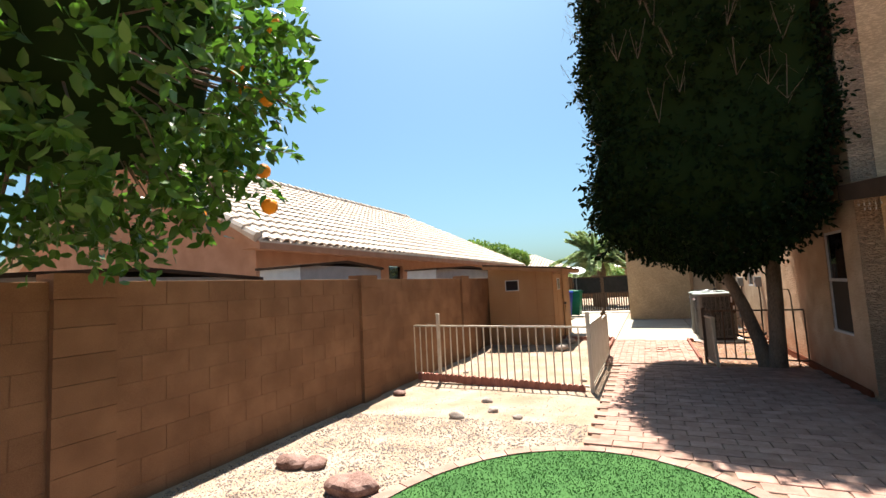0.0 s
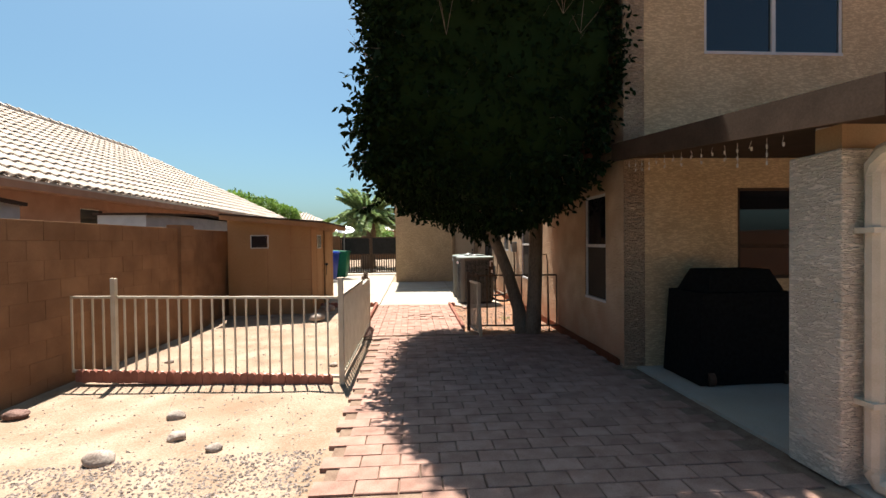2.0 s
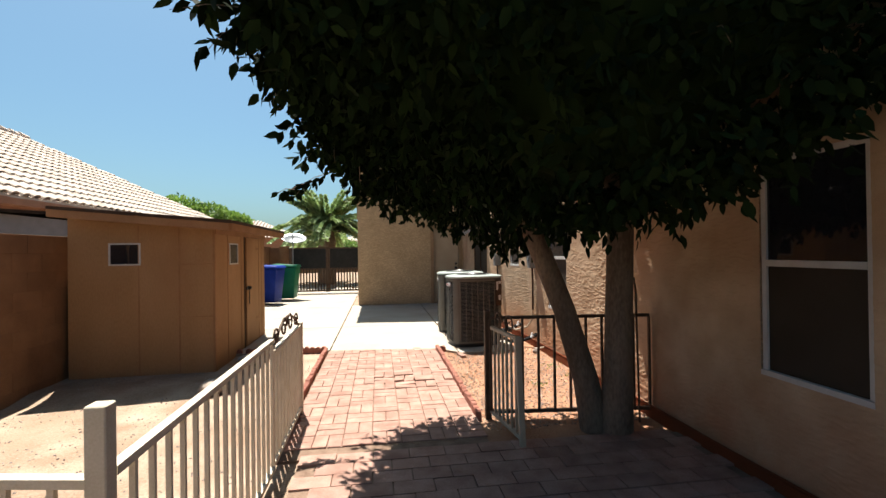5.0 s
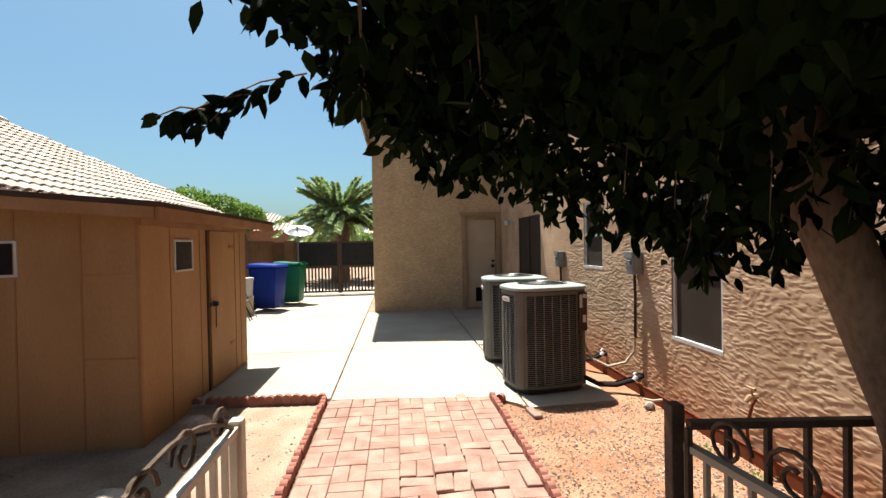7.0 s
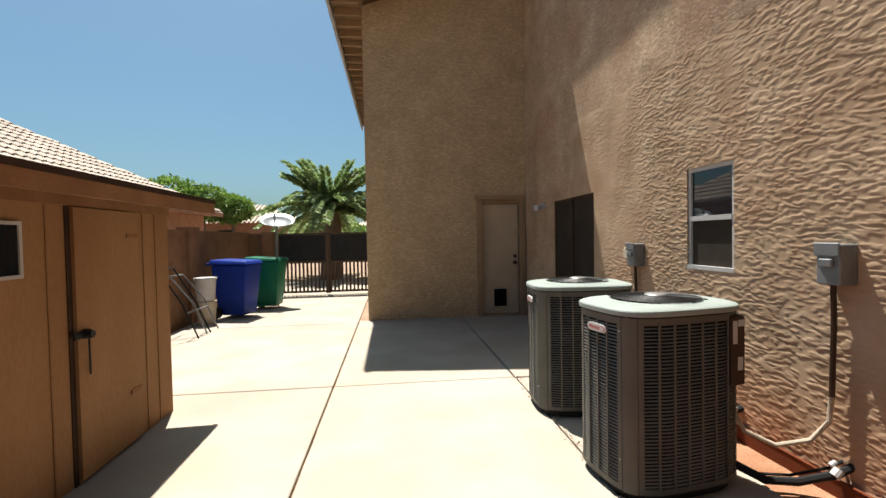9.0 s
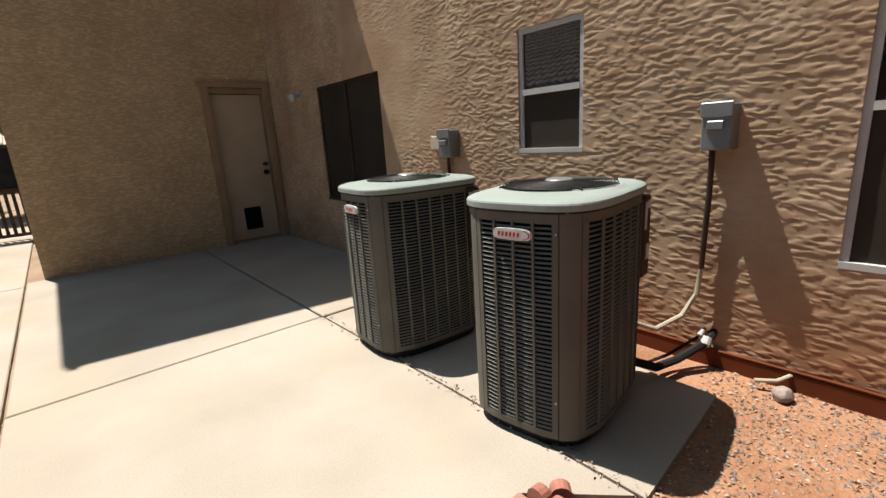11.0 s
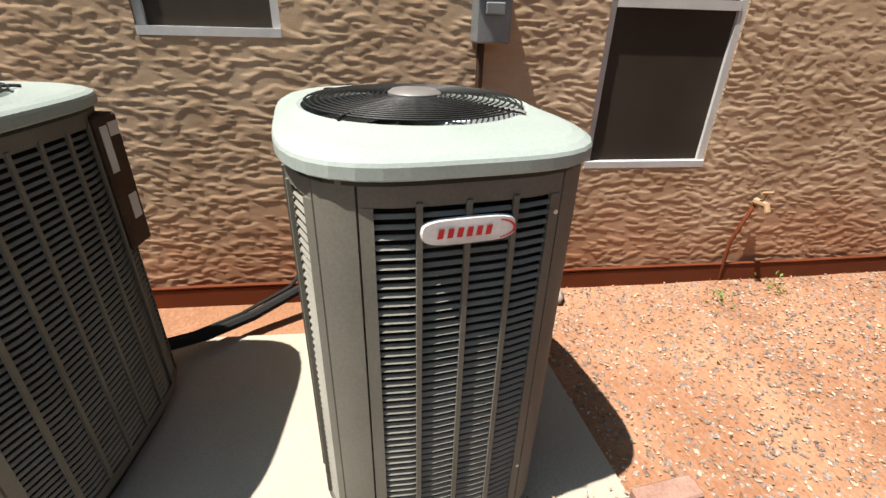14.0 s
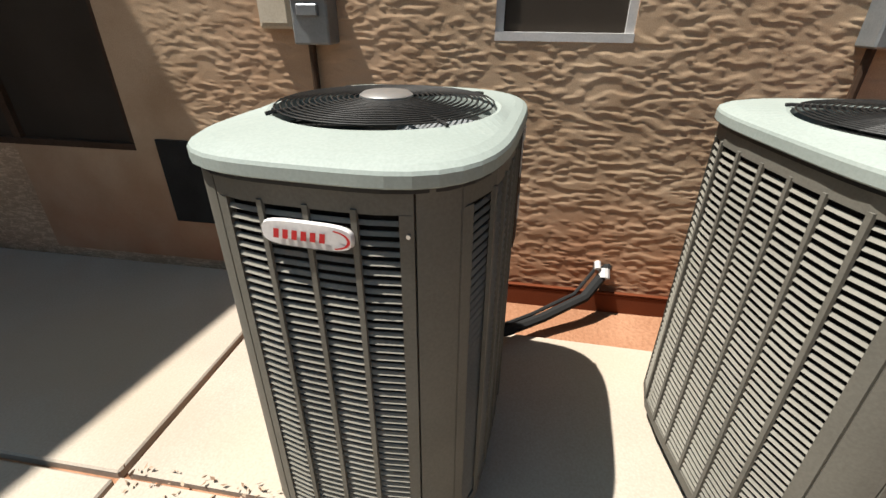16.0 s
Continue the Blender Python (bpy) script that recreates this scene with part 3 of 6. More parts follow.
def porch():
    c = thing("porch_column", "pale trowelled stucco porch column beside the pavers", "column")
    bm = bmesh.new()
    box(bm, 3.45, 3.79, 5.83, 6.17, 0.0, 1.80)
    bevel(bm, 0.012, 2)
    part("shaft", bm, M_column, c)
    stucco_coat(c, [], 5.843, 6.157, 0.01, 1.788, 3.45, M_column)
    bm = bmesh.new()
    box(bm, 3.52, 3.60, 5.98, 6.06, 1.80, 1.97)
    part("cap_post", bm, M_white, c)
    d = thing("downspout", "cream downspout with an offset elbow on the porch column", "downspout")
    bm = bmesh.new()
    tube(bm, [(3.57, 5.77, 1.66), (3.57, 5.77, 0.12)], 0.042, 8)
    part("pipe", bm, M_cream, d, smooth=True)
    for nm, pts in (("offset_elbow", [(3.66, 5.50, 1.98), (3.66, 5.50, 1.90), (3.65, 5.56, 1.84), (3.58, 5.74, 1.76), (3.57, 5.77, 1.70), (3.57, 5.77, 1.64)]), ("outlet", [(3.57, 5.77, 0.14), (3.57, 5.77, 0.10), (3.58, 5.74, 0.05), (3.62, 5.64, 0.04)])):
        bm = bmesh.new()
        tube(bm, pts, 0.045, 8)
        part(nm, bm, M_cream, d, smooth=True)
    for z in (0.45, 1.35):
        bm = bmesh.new()
        box(bm, 3.515, 3.625, 5.722, 5.828, z, z + 0.03)
        part("strap", bm, M_cream, d)
    g = thing("porch_roof", "low porch roof with dark brown fascia and tan beam", "roof", kind="structure")
    bm = bmesh.new()
    hexa(bm, [(3.30, 5.50, 1.90), (12, 5.50, 1.90), (12, PORCH_Y - 0.002, 2.17), (3.30, PORCH_Y - 0.002, 2.17)], [(3.30, 5.50, 2.02), (12, 5.50, 2.02), (12, PORCH_Y - 0.002, 2.29), (3.30, PORCH_Y - 0.002, 2.29)])
    part("deck", bm, M_fascia, g)
    bm = bmesh.new()
    box(bm, 3.27, 12, 5.43, 5.498, 1.87, 2.04)
    part("gutter", bm, M_fascia, g)
    bm = bmesh.new()
    hexa(bm, [(3.24, 5.43, 1.86), (3.298, 5.43, 1.86), (3.298, PORCH_Y, 2.14), (3.24, PORCH_Y, 2.14)], [(3.24, 5.43, 2.045), (3.298, 5.43, 2.045), (3.298, PORCH_Y, 2.31), (3.24, PORCH_Y, 2.31)])
    part("fascia", bm, M_fascia, g)
    bm = bmesh.new()
    box(bm, 3.48, 12, 5.86, 6.02, 1.78, 1.935)
    part("beam", bm, M_trim, g)
    # string of small hanging lights, unlit
    s = thing("string_lights", "unlit string of small hanging lights under the porch edge", "string lights")
    rnd = random.Random(4)
    for i in range(16):
        bm = bmesh.new()
        y = 6.1 + i * 0.125
        z = 1.86 + 0.10 * (y - 5.43)
        n = rnd.choice((1, 1, 2, 3))
        tube(bm, [(3.36, y, z), (3.36 + rnd.uniform(-0.02, 0.02), y, z - 0.05 * n)], 0.0018, 4)
        for k in range(n):
            zz = z - 0.05 * (k + 1)
            tube(bm, [(3.36, y, zz + 0.012), (3.36, y, zz - 0.012)], 0.006, 5)
        part("drop", bm, M_white, s)
    # covered grill under the porch
    b = thing("covered_grill", "black cloth-covered grill standing under the porch", "grill cover")
    bm = bmesh.new()
    hexa(bm, [(3.72, 7.42, 0.02), (4.68, 7.42, 0.02), (4.68, 8.0, 0.02), (3.72, 8.0, 0.02)], [(3.76, 7.46, 0.84), (4.64, 7.46, 0.84), (4.64, 7.97, 0.84), (3.76, 7.97, 0.84)])
    hexa(bm, [(3.84, 7.50, 0.842), (4.58, 7.50, 0.842), (4.58, 7.95, 0.842), (3.84, 7.95, 0.842)], [(3.92, 7.56, 1.04), (4.50, 7.56, 1.04), (4.50, 7.88, 1.04), (3.92, 7.88, 1.04)])
    bmesh.ops.subdivide_edges(bm, edges=bm.edges[:], cuts=3, use_grid_fill=True)
    for v in bm.verts:
        n = noise.noise_vector(v.co * 5) * 0.02
        v.co += Vector((n.x, n.y, 0))
    part("cover", bm, M_accore, b, smooth=True)
    for x in (3.80, 4.52):
        bm = bmesh.new()
        tube(bm, [(x, 7.46, 0.07), (x + 0.06, 7.46, 0.07)], 0.07, 14)
        part("wheel", bm, M_fascia, b)


def block_wall():
    g = thing("wall_block", "brown concrete block garden wall with pilasters", "wall", kind="structure")
    bm = bmesh.new()
    box(bm, WALL_X - 0.14, WALL_X - 0.004, -8, 22.5, -0.25, 1.585)
    part("core", bm, M_mortar, g)
    for y0 in (3.50, 7.06, 10.79, 15.2, 19.0):
        bm = bmesh.new()
        for k in range(9):
            box(bm, WALL_X - 0.16, WALL_X + (0.045 if k < 8 else 0.055), y0 - (0.01 if k == 8 else 0), y0 + 0.40, -0.10 + 0.195 * k + (0.004 if k else -0.1), -0.10 + 0.195 * (k + 1) if k < 8 else 1.64)
        part("pilaster", bm, M_block, g)
    bm = bmesh.new()
    box(bm, -8, WALL_X - 0.15, 22.4, 22.6, -0.2, 1.55), box(bm, WALL_X - 0.14, -1.95, 22.4, 22.6, -0.2, 1.55), box(bm, -2.1, -1.85, 22.3, 22.65, -0.2, 1.6)
    part("return_wall", bm, M_block, g)
    bm = bmesh.new()
    box(bm, WALL_X - 0.14, 14, -8.15, -8, -0.25, 1.6), box(bm, 14, 14.15, -8.15, PORCH_Y, -0.25, 1.6)
    part("rear_wall", bm, M_block, g)
    return g


def wall_bricks(g):
    """Single blocks in running bond between the pilasters."""
    rnd = random.Random(7)
    me = {}
    for w in (0.192, 0.392):
        bm = bmesh.new()
        box(bm, -0.03, 0, -w / 2, w / 2, -0.0965, 0.0965)
        bmesh.ops.bevel(bm, geom=[e for e in bm.edges if all(v.co.x > -0.01 for v in e.verts)], offset=0.002, segments=1, affect="EDGES")
        me[w] = to_mesh("brick", bm, M_block)
    spans = [(3.905, 7.05), (7.465, 10.78), (11.195, 12.9), (0.3, 3.49), (-3.2, 0.3)]
    count = 0
    for a, b in spans:
        for k in range(9):
            z = -0.10 + 0.195 * k + 0.0975 - 0.07
            y = a + (0.2 if k % 2 else 0.0)
            cuts = [a] + ([a + 0.2] if k % 2 else [])
            if k % 2:
                cells = [(a, a + 0.2)]
                y = a + 0.2
            else:
                cells, y = [], a
            while y + 0.4 <= b + 0.01:
                cells.append((y, y + 0.4))
                y += 0.4
            if b - y > 0.06:
                cells.append((y, b))
            for p, q in cells:
                ob = new("brick", me[0.392 if q - p > 0.3 else 0.192])
                base = 0.4 if q - p > 0.3 else 0.2
                ob.parent, ob.location = g, (WALL_X - 0.002 + rnd.uniform(0.0, 0.003), (p + q) / 2, z)
                ob.scale = (1, (q - p) / base, 1)
                count += 1


def shed():
    g = thing("shed", "tan plywood garden shed with a low dark-edged roof", "shed")
    y0, y1, x0, x1 = 12.50, 14.83, -2.36, -0.78
    zt = lambda x: 1.70 - 0.085 * (x + 0.78)
    bm = bmesh.new()
    hexa(bm, [(x0, y0, -0.12), (x1, y0, -0.12), (x1, y1, -0.12), (x0, y1, -0.12)], [(x0, y0, zt(x0)), (x1, y0, zt(x1)), (x1, y1, zt(x1)), (x0, y1, zt(x0))])
    part("body", bm, M_shed, g)
    # sheet joints and battens
    bm = bmesh.new()
    for x in (-1.18, -1.62):
        box(bm, x, x + 0.012, y0 - 0.006, y0 - 0.001, -0.03, zt(x) - 0.02)
    for a, b, z in ((-1.18, -0.78, 1.24), (-1.18, -0.78, 0.62)):
        box(bm, a, b, y0 - 0.005, y0 - 0.001, z, z + 0.010)
    box(bm, x1 - 0.02, x1 + 0.003, y0 - 0.008, y0 + 0.02, -0.03, 1.69)
    part("sheet_joint", bm, M_shed_edge, g)
    bm = bmesh.new()
    for y in (12.95, 13.52, 14.45, 14.62):
        box(bm, x1 + 0.001, x1 + 0.005, y, y + 0.012, -0.03, 1.66)
    box(bm, x1 + 0.001, x1 + 0.02, y0, y1, 1.60, 1.69)
    part("siding_joint", bm, M_shed_edge, g)
    for nm, axis, a0, a1, z0, z1 in (("w", "y", -1.93, -1.59, 1.24, 1.50), ("e", "x", 13.015, 13.36, 1.22, 1.50)):
        w = thing("window", "small dark shed window with a pale frame", "")
        w.parent = g
        bm, bp = bmesh.new(), bmesh.new()
        t = 0.018
        if axis == "y":
            for r in ((a0, a1, z0, z0 + t), (a0, a1, z1 - t, z1), (a0, a0 + t, z0 + t, z1 - t), (a1 - t, a1, z0 + t, z1 - t)):
                box(bm, r[0], r[1], y0 - 0.012, y0 - 0.001, r[2], r[3])
            box(bp, a0 + t, a1 - t, y0 - 0.005, y0 - 0.001, z0 + t, z1 - t)
        else:
            for r in ((a0, a1, z0, z0 + t), (a0, a1, z1 - t, z1), (a0, a0 + t, z0 + t, z1 - t), (a1 - t, a1, z0 + t, z1 - t)):
                box(bm, x1 + 0.001, x1 + 0.014, r[0], r[1], r[2], r[3])
            box(bp, x1 + 0.001, x1 + 0.006, a0 + t, a1 - t, z0 + t, z1 - t)
        part("window_frame", bm, M_white, w), part("pane", bp, M_glass, w)
    d = thing("door", "closed plywood shed door with a dark hasp", "")
    d.parent = g
    bm = bmesh.new()
    box(bm, x1 + 0.008, x1 + 0.028, 13.70, 14.34, 0.02, 1.595)
    part("leaf", bm, M_shed, d)
    bm = bmesh.new()
    box(bm, x1 + 0.001, x1 + 0.007, 13.665, 13.70, 0.0, 1.63), box(bm, x1 + 0.001, x1 + 0.007, 14.34, 14.36, 0.0, 1.6), box(bm, x1 + 0.001, x1 + 0.007, 13.7, 14.34, 1.595, 1.63)
    part("door_gap", bm, M_fascia, d)
    bm = bmesh.new()
    box(bm, x1 + 0.028, x1 + 0.04, 13.66, 13.80, 0.84, 0.88), tube(bm, [(x1 + 0.03, 13.75, 0.86), (x1 + 0.08, 13.75, 0.86)], [0.03, 0.022], 10)
    tube(bm, [(x1 + 0.05, 13.76, 0.84), (x1 + 0.045, 13.77, 0.62)], 0.006, 6)
    part("hasp", bm, M_black, d)
    for z in (0.35, 1.42):
        bm = bmesh.new()
        box(bm, x1 + 0.028, x1 + 0.034, 14.20, 14.33, z, z + 0.03)
        part("hinge", bm, M_shed_edge, d)
    rx0, rx1, ry0, ry1 = -2.40, -0.50, 12.22, 15.12
    zr = lambda x: 1.735 - 0.085 * (x + 0.78)
    bm = bmesh.new()
    hexa(bm, [(rx0, ry0, zr(rx0)), (rx1, ry0, zr(rx1)), (rx1, ry1, zr(rx1)), (rx0, ry1, zr(rx0))], [(rx0, ry0, zr(rx0) + 0.035), (rx1, ry0, zr(rx1) + 0.035), (rx1, ry1, zr(rx1) + 0.035), (rx0, ry1, zr(rx0) + 0.035)])
    part("roof", bm, M_fascia, g)
    bm = bmesh.new()
    box(bm, rx1 - 0.03, rx1 - 0.005, ry0 + 0.02, ry1 - 0.02, zr(rx1) - 0.085, zr(rx1) - 0.001)
    hexa(bm, [(rx0, ry0 + 0.005, zr(rx0) - 0.085), (rx1 - 0.031, ry0 + 0.005, zr(rx1) - 0.085), (rx1 - 0.031, ry0 + 0.03, zr(rx1) - 0.085), (rx0, ry0 + 0.03, zr(rx0) - 0.085)],
         [(rx0, ry0 + 0.005, zr(rx0) - 0.001), (rx1 - 0.031, ry0 + 0.005, zr(rx1) - 0.001), (rx1 - 0.031, ry0 + 0.03, zr(rx1) - 0.001), (rx0, ry0 + 0.03, zr(rx0) - 0.001)])
    part("fascia", bm, M_shed_edge, g)


def neighbour():
    g = thing("neighbour_house", "single-storey pink stucco house with a pale tile roof", "house", kind="structure")
    y0, y1 = 8.9, 30.0
    bm = bmesh.new()
    wall_mesh(bm, "x", -6.5, -6.3, y0, y1 - 0.4, -0.2, 2.5, [(14.3, 15.2, 1.55, 2.2)])
    part("wall", bm, M_pink, g)
    bm = bmesh.new()
    lo = [(-6.5, y0, -0.2), (-16, y0, -0.2), (-16, y0 + 0.2, -0.2), (-6.5, y0 + 0.2, -0.2)]
    box(bm, -16, -6.502, y0, y0 + 0.2, -0.2, 2.5)
    hexa(bm, [(-16, y0, 2.5), (-6.3, y0, 2.5), (-6.3, y0 + 0.2, 2.5), (-16, y0 + 0.2, 2.5)], [(-11.2, y0, 5.2), (-11.0, y0, 5.2), (-11.0, y0 + 0.2, 5.2), (-11.2, y0 + 0.2, 5.2)])
    part("wall", bm, M_pink, g)
    bm = bmesh.new()
    box(bm, -6.42, -6.40, 14.32, 15.18, 1.57, 2.18)
    part("pane", bm, M_glass, g)
    bm = bmesh.new()
    ridge_end = 24.5
    hexa(bm, [(-5.7, y0 - 0.45, 2.50), (-5.7, y1, 2.50), (-11, ridge_end, 5.45), (-11, y0 - 0.45, 5.45)], [(-5.7, y0 - 0.45, 2.54), (-5.7, y1, 2.54), (-11, ridge_end, 5.49), (-11, y0 - 0.45, 5.49)])
    hexa(bm, [(-11, y0 - 0.45, 5.45), (-11, ridge_end, 5.45), (-16.3, y1, 2.5), (-16.3, y0 - 0.45, 2.5)], [(-11, y0 - 0.45, 5.49), (-11, ridge_end, 5.49), (-16.3, y1, 2.54), (-16.3, y0 - 0.45, 2.54)])
    part("roof_deck", bm, M_tile, g)
    bm = bmesh.new()
    box(bm, -5.74, -5.70, y0 - 0.45, y1, 2.36, 2.498)
    hexa(bm, [(-5.70, y0 - 0.47, 2.34), (-5.70, y0 - 0.452, 2.34), (-11, y0 - 0.452, 5.29), (-11, y0 - 0.47, 5.29)], [(-5.70, y0 - 0.47, 2.50), (-5.70, y0 - 0.452, 2.50), (-11, y0 - 0.452, 5.45), (-11, y0 - 0.47, 5.45)])
    part("fascia", bm, M_pink, g)
    bm = bmesh.new()
    box(bm, -6.29, -5.745, y0 - 0.4, y1, 2.40, 2.42)
    part("soffit", bm, M_pink, g)
    # sheds leaning over the wall
    for a, b, x0, x1, z in ((7.0, 9.2, -4.2, -3.4, 1.93), (3.2, 6.2, -4.2, -3.4, 1.75), (11.7, 16.2, -4.2, -3.4, 1.97)):
        s = thing("metal_shed", "low grey metal storage shed with dark roof edge", "shed", "metal sheds")
        bm = bmesh.new()
        box(bm, x0, x1, a, b, -0.1, z - 0.08)
        part("body", bm, M_metalroof, s)
        bm = bmesh.new()
        m = (a + b) / 2
        for p, q, zp, zq in ((a - 0.05, m, z - 0.10, z), (m, b + 0.05, z, z - 0.10)):
            hexa(bm, [(x0 - 0.05, p, zp - 0.02), (x1 + 0.05, p, zp - 0.02), (x1 + 0.05, q, zq - 0.02), (x0 - 0.05, q, zq - 0.02)], [(x0 - 0.05, p, zp + 0.02), (x1 + 0.05, p, zp + 0.02), (x1 + 0.05, q, zq + 0.02), (x0 - 0.05, q, zq + 0.02)])
        part("roof", bm, M_fascia, s)
    return g


def roof_tiles(g):
    """Barrel tiles on the slope that faces the yard; the nearest are single pieces."""
    y0, y1, ridge_end = 8.45, 30.0, 24.5
    dx, dz = -5.3, 2.95
    length = math.hypot(dx, dz)
    ang = math.atan2(dz, -dx)
    pitch, course = 0.28, 0.40
    prof = [(math.cos(a) * 0.5, math.sin(a)) for a in [math.pi * k / 5 for k in range(6)]]

    def tile_coords(y, s):
        u = Vector((-math.cos(ang), 0, math.sin(ang)))
        n = Vector((math.sin(ang), 0, math.cos(ang)))
        return Vector((-5.74, y, 2.53)) + u * s, u, n
    bm = bmesh.new()
    rings = []
    for s, r, lift in ((0.0, 1.0, 0.035), (course + 0.05, 0.86, 0.002)):
        rings.append([bm.verts.new((-s, py * pitch * 0.78 * r, pz * 0.085 * r + lift)) for py, pz in prof])
    for k in range(5):
        bm.faces.new((rings[0][k], rings[0][k + 1], rings[1][k + 1], rings[1][k]))
    inner = [bm.verts.new((v.co.x, v.co.y * 0.8, v.co.z - 0.022)) for v in rings[0]]
    for k in range(5):
        bm.faces.new((rings[0][k + 1], rings[0][k], inner[k], inner[k + 1]))
    me = to_mesh("roof_tile", bm, M_tile)
    base_v = [v.co.copy() for v in me.vertices]
    base_f = [tuple(p.vertices) for p in me.polygons]
    cols, rows = int((y1 - y0) / pitch), int(length / course)
    verts, faces, singles = [], [], 0
    for i in range(cols):
        for j in range(rows):
            y, s = y0 + (i + 0.5) * pitch, j * course - 0.04
            if y > y1 - (y1 - ridge_end) * s / length - 0.15:
                continue
            if i < 34 and j < 8:
                ob = new("roof_tile", me)
                p, u, n = tile_coords(y, s)
                ob.parent, ob.location, ob.rotation_euler = g, p, (0, ang, 0)
                singles += 1
                continue
            p, u, n = tile_coords(y, s)
            o = len(verts)
            for c in base_v:
                verts.append(p + u * (-c.x) + Vector((0, 1, 0)) * c.y + n * c.z)
            faces += [tuple(o + q for q in f) for f in base_f]
    # ridge and rake caps
    m2 = bpy.data.meshes.new("roof_tiles_far")
    m2.from_pydata([tuple(v) for v in verts], [], faces)
    m2.materials.append(M_tile)
    tagged(new("roof_tiles_far", m2), "", "", kind="stuff").parent = g
    bm = bmesh.new()
    for i in range(int((ridge_end - y0) / 0.4)):
        y = y0 + i * 0.4
        tube(bm, [(-11, y, 5.53), (-11, y + 0.42, 5.50)], [0.13, 0.11], 8)
    for i in range(15):
        s = i * 0.4
        a, b = tile_coords(y0 - 0.02, s)[0], tile_coords(y0 - 0.02, s + 0.43)[0]
        tube(bm, [a + Vector((0, 0, 0.07)), b + Vector((0, 0, 0.04))], [0.115, 0.095], 8)
    part("ridge_caps", bm, M_tile, g)


# ---------- condensers ----------
N_SHAPE = 3.7                                        # how square the bowed plan of a cabinet is


def squircle(ab, grow=0.0, count=64):
    """Outline of a bowed rectangle with half sizes a and b."""
    out = []
    for k in range(count):
        t = 2 * math.pi * (k + 0.5) / count
        c, s = math.cos(t), math.sin(t)
        r = 1 / ((abs(c) / (ab[0] + grow)) ** N_SHAPE + (abs(s) / (ab[1] + grow)) ** N_SHAPE) ** (1 / N_SHAPE)
        out.append((r * c, r * s))
    return out


def bulge(ab, v, grow=0.0):
    """Distance of the side from the centre, at v along the side."""
    return (ab[0] + grow) * (1 - (abs(v) / (ab[1] + grow)) ** N_SHAPE) ** (1 / N_SHAPE)


def strip(bm, ab, grow, v0, v1, z0, z1, thick, turn, steps=6, tilt=0.0):
    """A band that follows the bowed side; turn: quarter turns. tilt moves its lower edge outwards."""
    rot = Matrix.Rotation(turn * math.pi / 2, 3, "Z")
    cols = []
    for i in range(steps + 1):
        v = v0 + (v1 - v0) * i / steps
        x = -bulge(ab, v, grow)
        cols.append([bm.verts.new(rot @ Vector(c)) for c in ((x - tilt, v, z0), (x, v, z1), (x + thick, v, z1), (x - tilt + thick, v, z0))])
    for p, q in zip(cols, cols[1:]):
        for k in range(4):
            bm.faces.new((p[k], q[k], q[(k + 1) % 4], p[(k + 1) % 4]))
    bm.faces.new(cols[0][::-1]), bm.faces.new(cols[-1])


